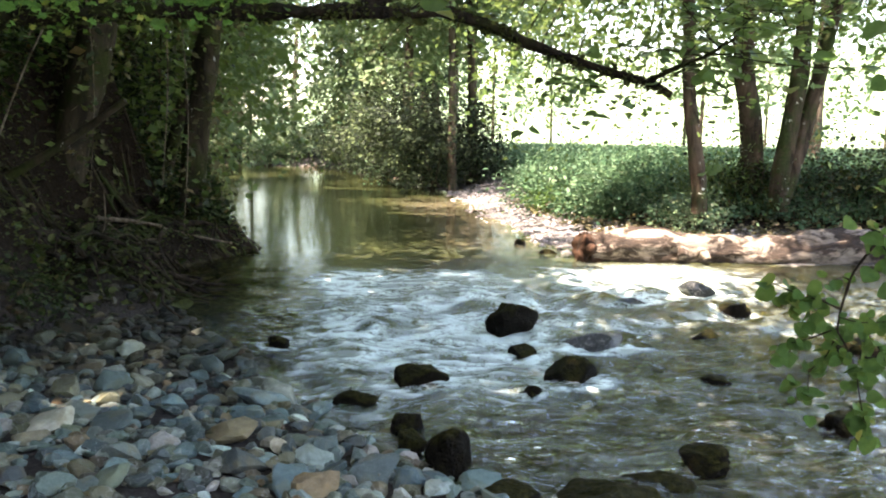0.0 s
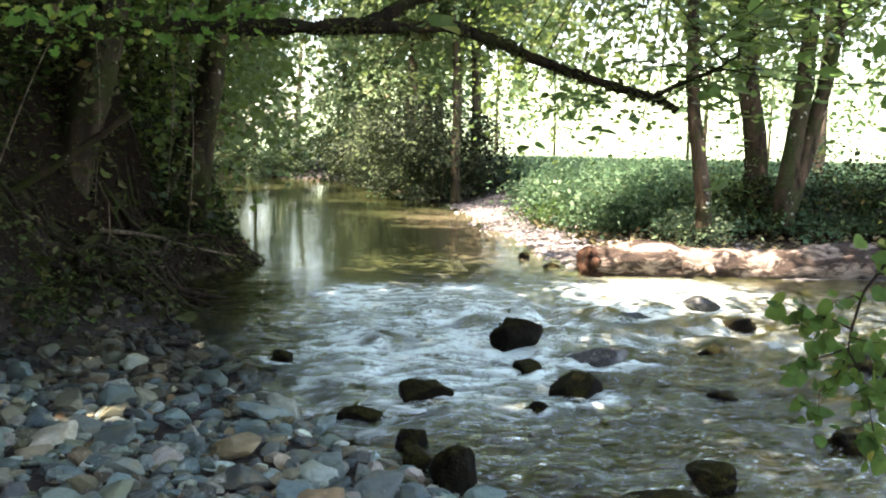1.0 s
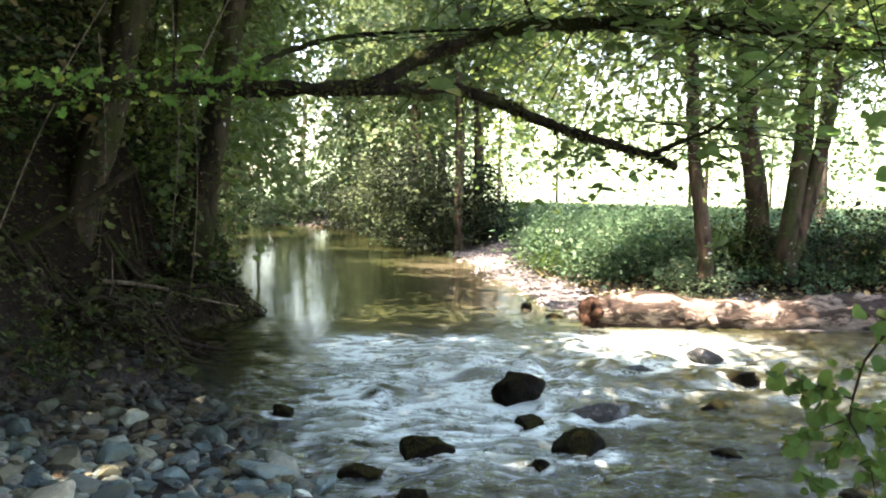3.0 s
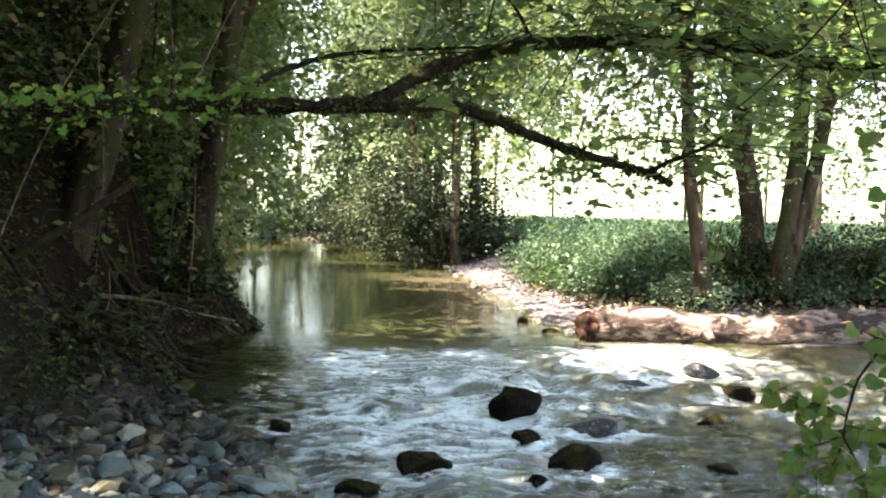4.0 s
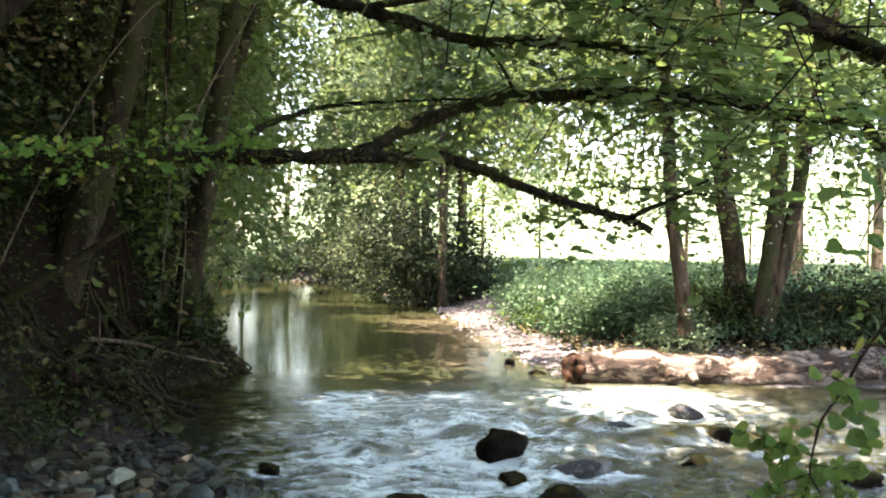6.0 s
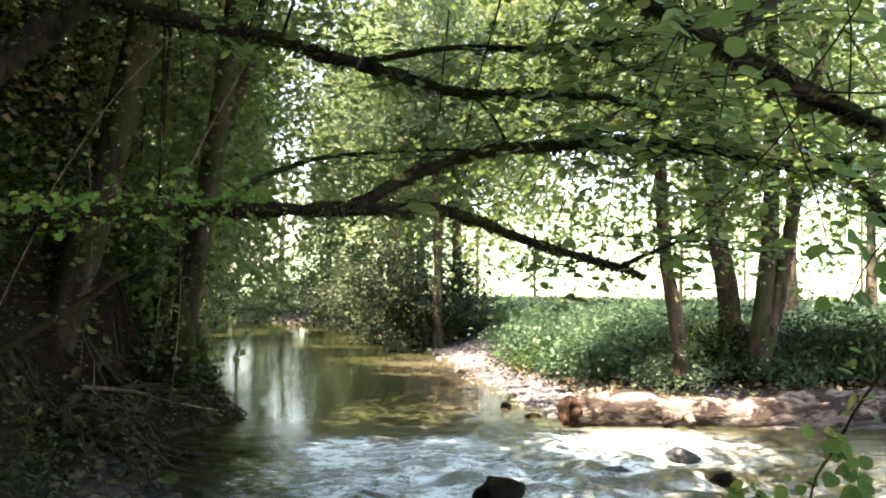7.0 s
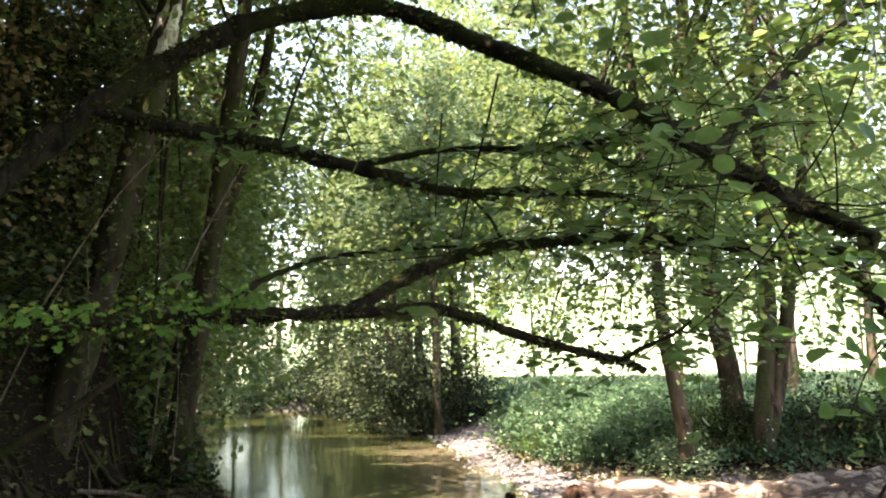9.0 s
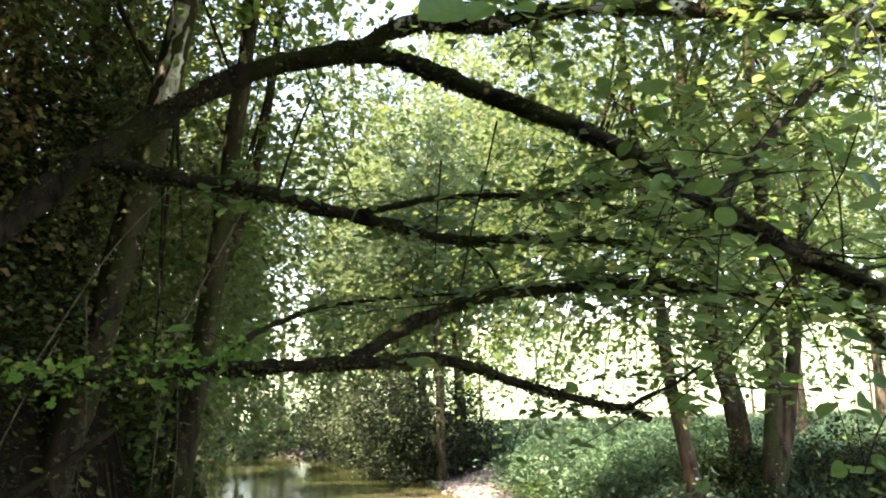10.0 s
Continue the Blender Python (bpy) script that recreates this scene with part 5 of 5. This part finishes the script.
sp = np.concatenate([spline(s, 0.0065)[4:] for s in side_lines] + [spline(main[1:4], 0.03)])
part("foliage", [leaves(sp + ra.normal(0, 0.018, sp.shape) - (0, 0, 0.012), 0.034, ra, LEAF_ROUND, 0.55, None, 0.28, np.tile((-0.15, -0.6, 0.65), (len(sp), 1)))], SPRAY_LEAF, spray, shade_smooth=False)

# sprigs close to the eye
def sprig(line, points, size, seed, label, leaf):
    sp_ = thing("leafy_sprig", label, "branch", line[0])
    shoot = part("stem", tube(line, 0.004, 0.002, 6, 0.04, 0.2, seed), ROOT_BARK, sp_)
    g = np.random.default_rng(seed)
    for q in points:
        part("leaf", [leaves([q], size, g, LEAF_ROUND, 0.25, None, 0.15, np.array([(0.1, -0.7, 0.6)]))], leaf, shoot, shade_smooth=False)


sprig([(0.08, 1.37, 2.95), (0.13, 1.36, 2.80), (0.19, 1.35, 2.68)], [(0.17, 1.35, 2.69), (0.20, 1.35, 2.67), (0.13, 1.36, 2.70), (0.08, 1.37, 2.71)], 0.085, 401, "broad green hazel leaves hanging close by", HAZEL_LEAF)
yg = np.random.default_rng(402)
sprig([(1.50, 2.15, 2.15), (1.34, 2.1, 2.0), (1.2, 2.1, 1.86), (1.13, 2.1, 1.72)], [(1.22 + yg.normal(0, 0.07), 2.1 + yg.normal(0, 0.03), 1.84 + yg.normal(0, 0.09)) for _ in range(26)], 0.055, 403, "sprig of yellowing green leaves over the water", SPRAY_LEAF)
pale = bark_material("bleached_twig", (0.16, 0.15, 0.13), (0.42, 0.40, 0.36), (0.1, 0.1, 0.06), 0.0, 20)
bare = thing("dead_twig", "pale bleached bare twig caught in the branches", "twig", (1.42, 2.2, 3.12))
for k, line in enumerate([[(1.42, 2.2, 3.12), (1.28, 2.2, 3.06), (1.17, 2.2, 3.0), (1.10, 2.22, 2.97)], [(1.38, 2.2, 3.09), (1.30, 2.2, 3.0), (1.33, 2.2, 2.87), (1.34, 2.2, 2.74), (1.29, 2.2, 2.57)],
                          [(1.33, 2.2, 3.07), (1.37, 2.2, 2.96), (1.36, 2.2, 2.84), (1.40, 2.2, 2.72)], [(1.31, 2.2, 2.98), (1.26, 2.2, 2.93), (1.27, 2.2, 2.86)], [(1.34, 2.2, 2.80), (1.30, 2.2, 2.72), (1.31, 2.2, 2.64)]]):
    part("twig", tube(line, 0.0045, 0.002, 5, 0.03, 0.3, 410 + k), pale, bare)

# roots, sticks and hanging stems on the wooded bank
roots = thing("root_tangle", "tangle of bare dark roots washed out of the bank", "roots", (-3.3, 8.3, 0.1))
rr = np.random.default_rng(12)
for k in range(110):
    a = np.array((rr.uniform(-3.9, -2.5), rr.uniform(6.6, 10.0)))
    way = rr.uniform(-2.0, 0.9)
    w = np.array((math.cos(way), math.sin(way))) * rr.uniform(0.15, 0.4)
    flat = [a + w * s + rr.normal(0, 0.09, 2) for s in (0, 0.7, 1.4, 2.1, 2.8)]
    line = [(*p, max(float(land(*p)), -0.03) + rr.uniform(-0.02, 0.09)) for p in flat]
    part("root", tube(line, float(np.exp(rr.uniform(-4.5, -3.2))), 0.006, 6, 0.05, 0.5, k), ROOT_BARK, roots)
STICKS = [[(-3.75, 8.9, 0.55), (-3.4, 8.9, 0.53), (-3.05, 8.9, 0.48), 0.028], [(-3.8, 8.7, 0.30), (-3.5, 8.6, 0.36), (-3.0, 8.6, 0.38), 0.012], [(-3.7, 8.6, 0.20), (-3.4, 8.5, 0.2), (-2.9, 8.4, 0.26), 0.012],
          [(-3.5, 6.6, 0.22), (-3.3, 6.6, 0.2), (-3.1, 6.62, 0.2), 0.014], [(-4.3, 7.4, 0.85), (-3.5, 7.5, 1.33), (-2.85, 7.5, 1.77), 0.05], [(-3.62, 6.5, 1.1), (-3.25, 6.5, 1.94), (-2.95, 6.5, 2.5), 0.008],
          [(-3.2, 6.5, 2.2), (-2.56, 6.5, 3.2), (-1.9, 6.5, 3.9), 0.007], [(-2.2, 7, 2.5), (-1.92, 7, 3.08), (-1.5, 7.0, 3.85), 0.010], [(-3.4, 8.0, 0.35), (-3.25, 7.9, 0.6), (-3.2, 7.8, 0.95), 0.008], [(-3.85, 8.9, 0.42), (-3.5, 8.75, 0.46), (-3.15, 8.7, 0.60), 0.009], [(-3.7, 8.3, 0.42), (-3.3, 8.3, 0.36), (-2.95, 8.35, 0.42), 0.010],
          [(-3.6, 8.6, 0.62), (-3.35, 8.5, 0.46), (-3.05, 8.4, 0.3), 0.008], [(-3.3, 9.0, 0.5), (-2.9, 9.2, 0.36), (-2.45, 9.5, 0.22), 0.016], [(-3.5, 7.6, 0.3), (-3.1, 7.5, 0.28), (-2.7, 7.3, 0.2), 0.012]]
for *line, rad in STICKS:
    s = thing("dead_stick", "thin bare dead branch leaning on the wooded bank" if rad < 0.03 else "dead mossy branch leaning across the wooded bank", "branch", line[0], "dead branches")
    part("wood", tube(line, rad, rad * 0.6, 8, 0.08, 0.25, 90), DEAD_WOOD if rad < 0.03 else TRUNK_BARK, s)
for k, (x, y, top, low) in enumerate([(-2.55, 7.6, 3.2, 1.0), (-2.75, 8.8, 2.8, 0.4), (-3.3, 7.8, 3.0, 0.9)]):
    vn = thing("hanging_creeper", "thin leafy creeper hanging down from the trees", "creeper", (x, y, top), "creepers")
    line = [(x, y, top), (x + 0.05, y, (top + low) / 2), (x - 0.03, y, low)]
    part("stem", tube(line, 0.006, 0.004, 5, 0.1, 0.2, k), DEAD_WOOD, vn)
    q = spline(line, 0.07)
    part("foliage", [leaves(q + rr.normal(0, 0.03, q.shape), 0.05, rr, LEAF_LOBED, 0.8)], IVY_LEAF, vn, shade_smooth=False)
trunk_ivy = []
for base, top in (((-4.1, 8.9, 0.4), (-3.1, 8.95, 5.5)), ((-2.97, 9.9, 0.4), (-2.5, 9.95, 5.5)), ((-4.3, 9.3, 0.4), (-4.2, 9.6, 5.0))):
    t_ = rr.uniform(0, 1, (600, 1))
    trunk_ivy.append(np.array(base) + t_ * (np.array(top) - base) + rr.normal(0, 1, (600, 3)) * (0.22, 0.2, 0.1))
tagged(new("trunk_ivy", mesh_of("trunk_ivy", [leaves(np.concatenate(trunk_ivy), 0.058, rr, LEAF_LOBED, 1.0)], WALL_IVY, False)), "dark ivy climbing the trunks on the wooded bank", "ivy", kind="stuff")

# ---- stones of the banks and the bed ----
STONE_MESHES = []
for k in range(26):
    f = random.Random(k)
    me = rock_mesh((1.0, f.uniform(0.55, 0.9), f.uniform(0.26, 0.55)), 500 + k, PEBBLE, 3 if k >= 8 else 2, 0.42, f.choice((6, 8, 10, 13)), f.uniform(0.30, 0.5))
    me.name = "pebble"
    me.set_sharp_from_angle(angle=radians(f.uniform(20, 40)))
    STONE_MESHES.append(me)
bank = thing("pebble_bank", "bank of rounded blue-grey river pebbles beside the riffle", "pebbles", (0, 0, 0), kind="structure")
rs = np.random.default_rng(21)
laid = []
while len(laid) < 290:
    x, y = rs.uniform(-2.7, 0.35), 3.15 + 2.6 * rs.uniform() ** 1.25
    size = float(np.clip(rs.lognormal(math.log(0.080), 0.45), 0.035, 0.17))
    d = float(shore_distance(x, y))
    if d < -0.05 - 0.3 * rs.uniform() ** 3 or any((x - a) ** 2 + (y - b) ** 2 < (0.56 * (size + s)) ** 2 for a, b, s in laid):
        if rs.uniform() < 0.97:
            continue
    laid.append((x, y, size))
for x, y, size in laid:
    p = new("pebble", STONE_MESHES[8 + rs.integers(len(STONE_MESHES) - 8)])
    p.parent = bank
    p.matrix_basis = pose(x, y, float(land(x, y)) + size * 0.22, rs.normal(0, 14), rs.normal(0, 14), rs.uniform(0, 360)) @ Matrix.Scale(size, 4)

STONE_SHAPES = []
for me in STONE_MESHES[:8]:
    co = np.empty(len(me.vertices) * 3)
    me.vertices.foreach_get("co", co)
    tri = np.empty(len(me.polygons) * 3, np.int32)
    me.polygons.foreach_get("vertices", tri)
    STONE_SHAPES.append((co.reshape(-1, 3), tri.reshape(-1, 3)))


def stones(places, sizes, rng, sink=0.2):
    out = []
    kind = rng.integers(0, len(STONE_SHAPES), len(places))
    for k, (co, tri) in enumerate(STONE_SHAPES):
        p, s = places[kind == k], sizes[kind == k]
        if not len(p):
            continue
        a = rng.uniform(0, 2 * np.pi, len(p))
        c, n = np.cos(a)[:, None], np.sin(a)[:, None]
        v = np.stack([co[None, :, 0] * c - co[None, :, 1] * n, co[None, :, 0] * n + co[None, :, 1] * c, np.tile(co[None, :, 2], (len(p), 1)) + rng.normal(0, 0.2, (len(p), 1)) * co[None, :, 0]], -1)
        v = p[:, None] + s[:, None, None] * (v + (0, 0, sink))
        out.append((v.reshape(-1, 3), ((np.arange(len(p)) * len(co))[:, None, None] + tri[None]).reshape(-1, 3)))
    return out


def scatter(x0, x1, y0, y1, n, rng, low, high, test):
    x, y = rng.uniform(x0, x1, n), rng.uniform(y0, y1, n)
    d = shore_distance(x, y)
    ok = test(x, y, d)
    x, y = x[ok], y[ok]
    return np.stack([x, y, land(x, y)], 1), np.exp(rng.uniform(math.log(low), math.log(high), len(x)))


p1, s1 = scatter(-4.4, 0.6, 2.5, 7.6, 5200, rs, 0.026, 0.080, lambda x, y, d: (d > -0.3) & (side_of(x, y)[1] > 0.4) & (d < 3.3))
p0, s0 = scatter(-4.2, 2.0, -3.0, 2.5, 800, rs, 0.035, 0.095, lambda x, y, d: (d > -0.3) & (side_of(x, y)[1] > 0.4))
p1, s1 = np.concatenate([p1, p0]), np.concatenate([s1, s0])
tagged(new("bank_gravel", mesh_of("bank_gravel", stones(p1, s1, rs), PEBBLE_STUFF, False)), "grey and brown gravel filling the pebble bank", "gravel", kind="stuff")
p2, s2 = scatter(0, 8, 9.3, 21, 5600, rs, 0.018, 0.058, lambda x, y, d: (d > np.where(x > 1.6, 0.65, -0.15)) & (side_of(x, y)[0] < 0.5) & (d < 1.9))
tagged(new("bar_gravel", mesh_of("bar_gravel", stones(p2, s2, rs), BAR_STONE)), "pale sunlit gravel of the bar on the meadow bank", "gravel", kind="stuff")
p3, s3 = scatter(-3, 4.5, 3, 10, 1900, rs, 0.03, 0.09, lambda x, y, d: d < -0.25)
tagged(new("bed_gravel", mesh_of("bed_gravel", stones(p3, s3, rs), BED_STONE)), "brown stones of the stream bed under the water", "gravel", kind="stuff")
p4, s4 = scatter(-9, 0, 20, 31, 500, rs, 0.06, 0.2, lambda x, y, d: np.abs(d) < 0.5)
tagged(new("far_gravel", mesh_of("far_gravel", stones(p4, s4, rs), BAR_STONE)), "pale stones along the far bank of the pool", "gravel", kind="stuff")
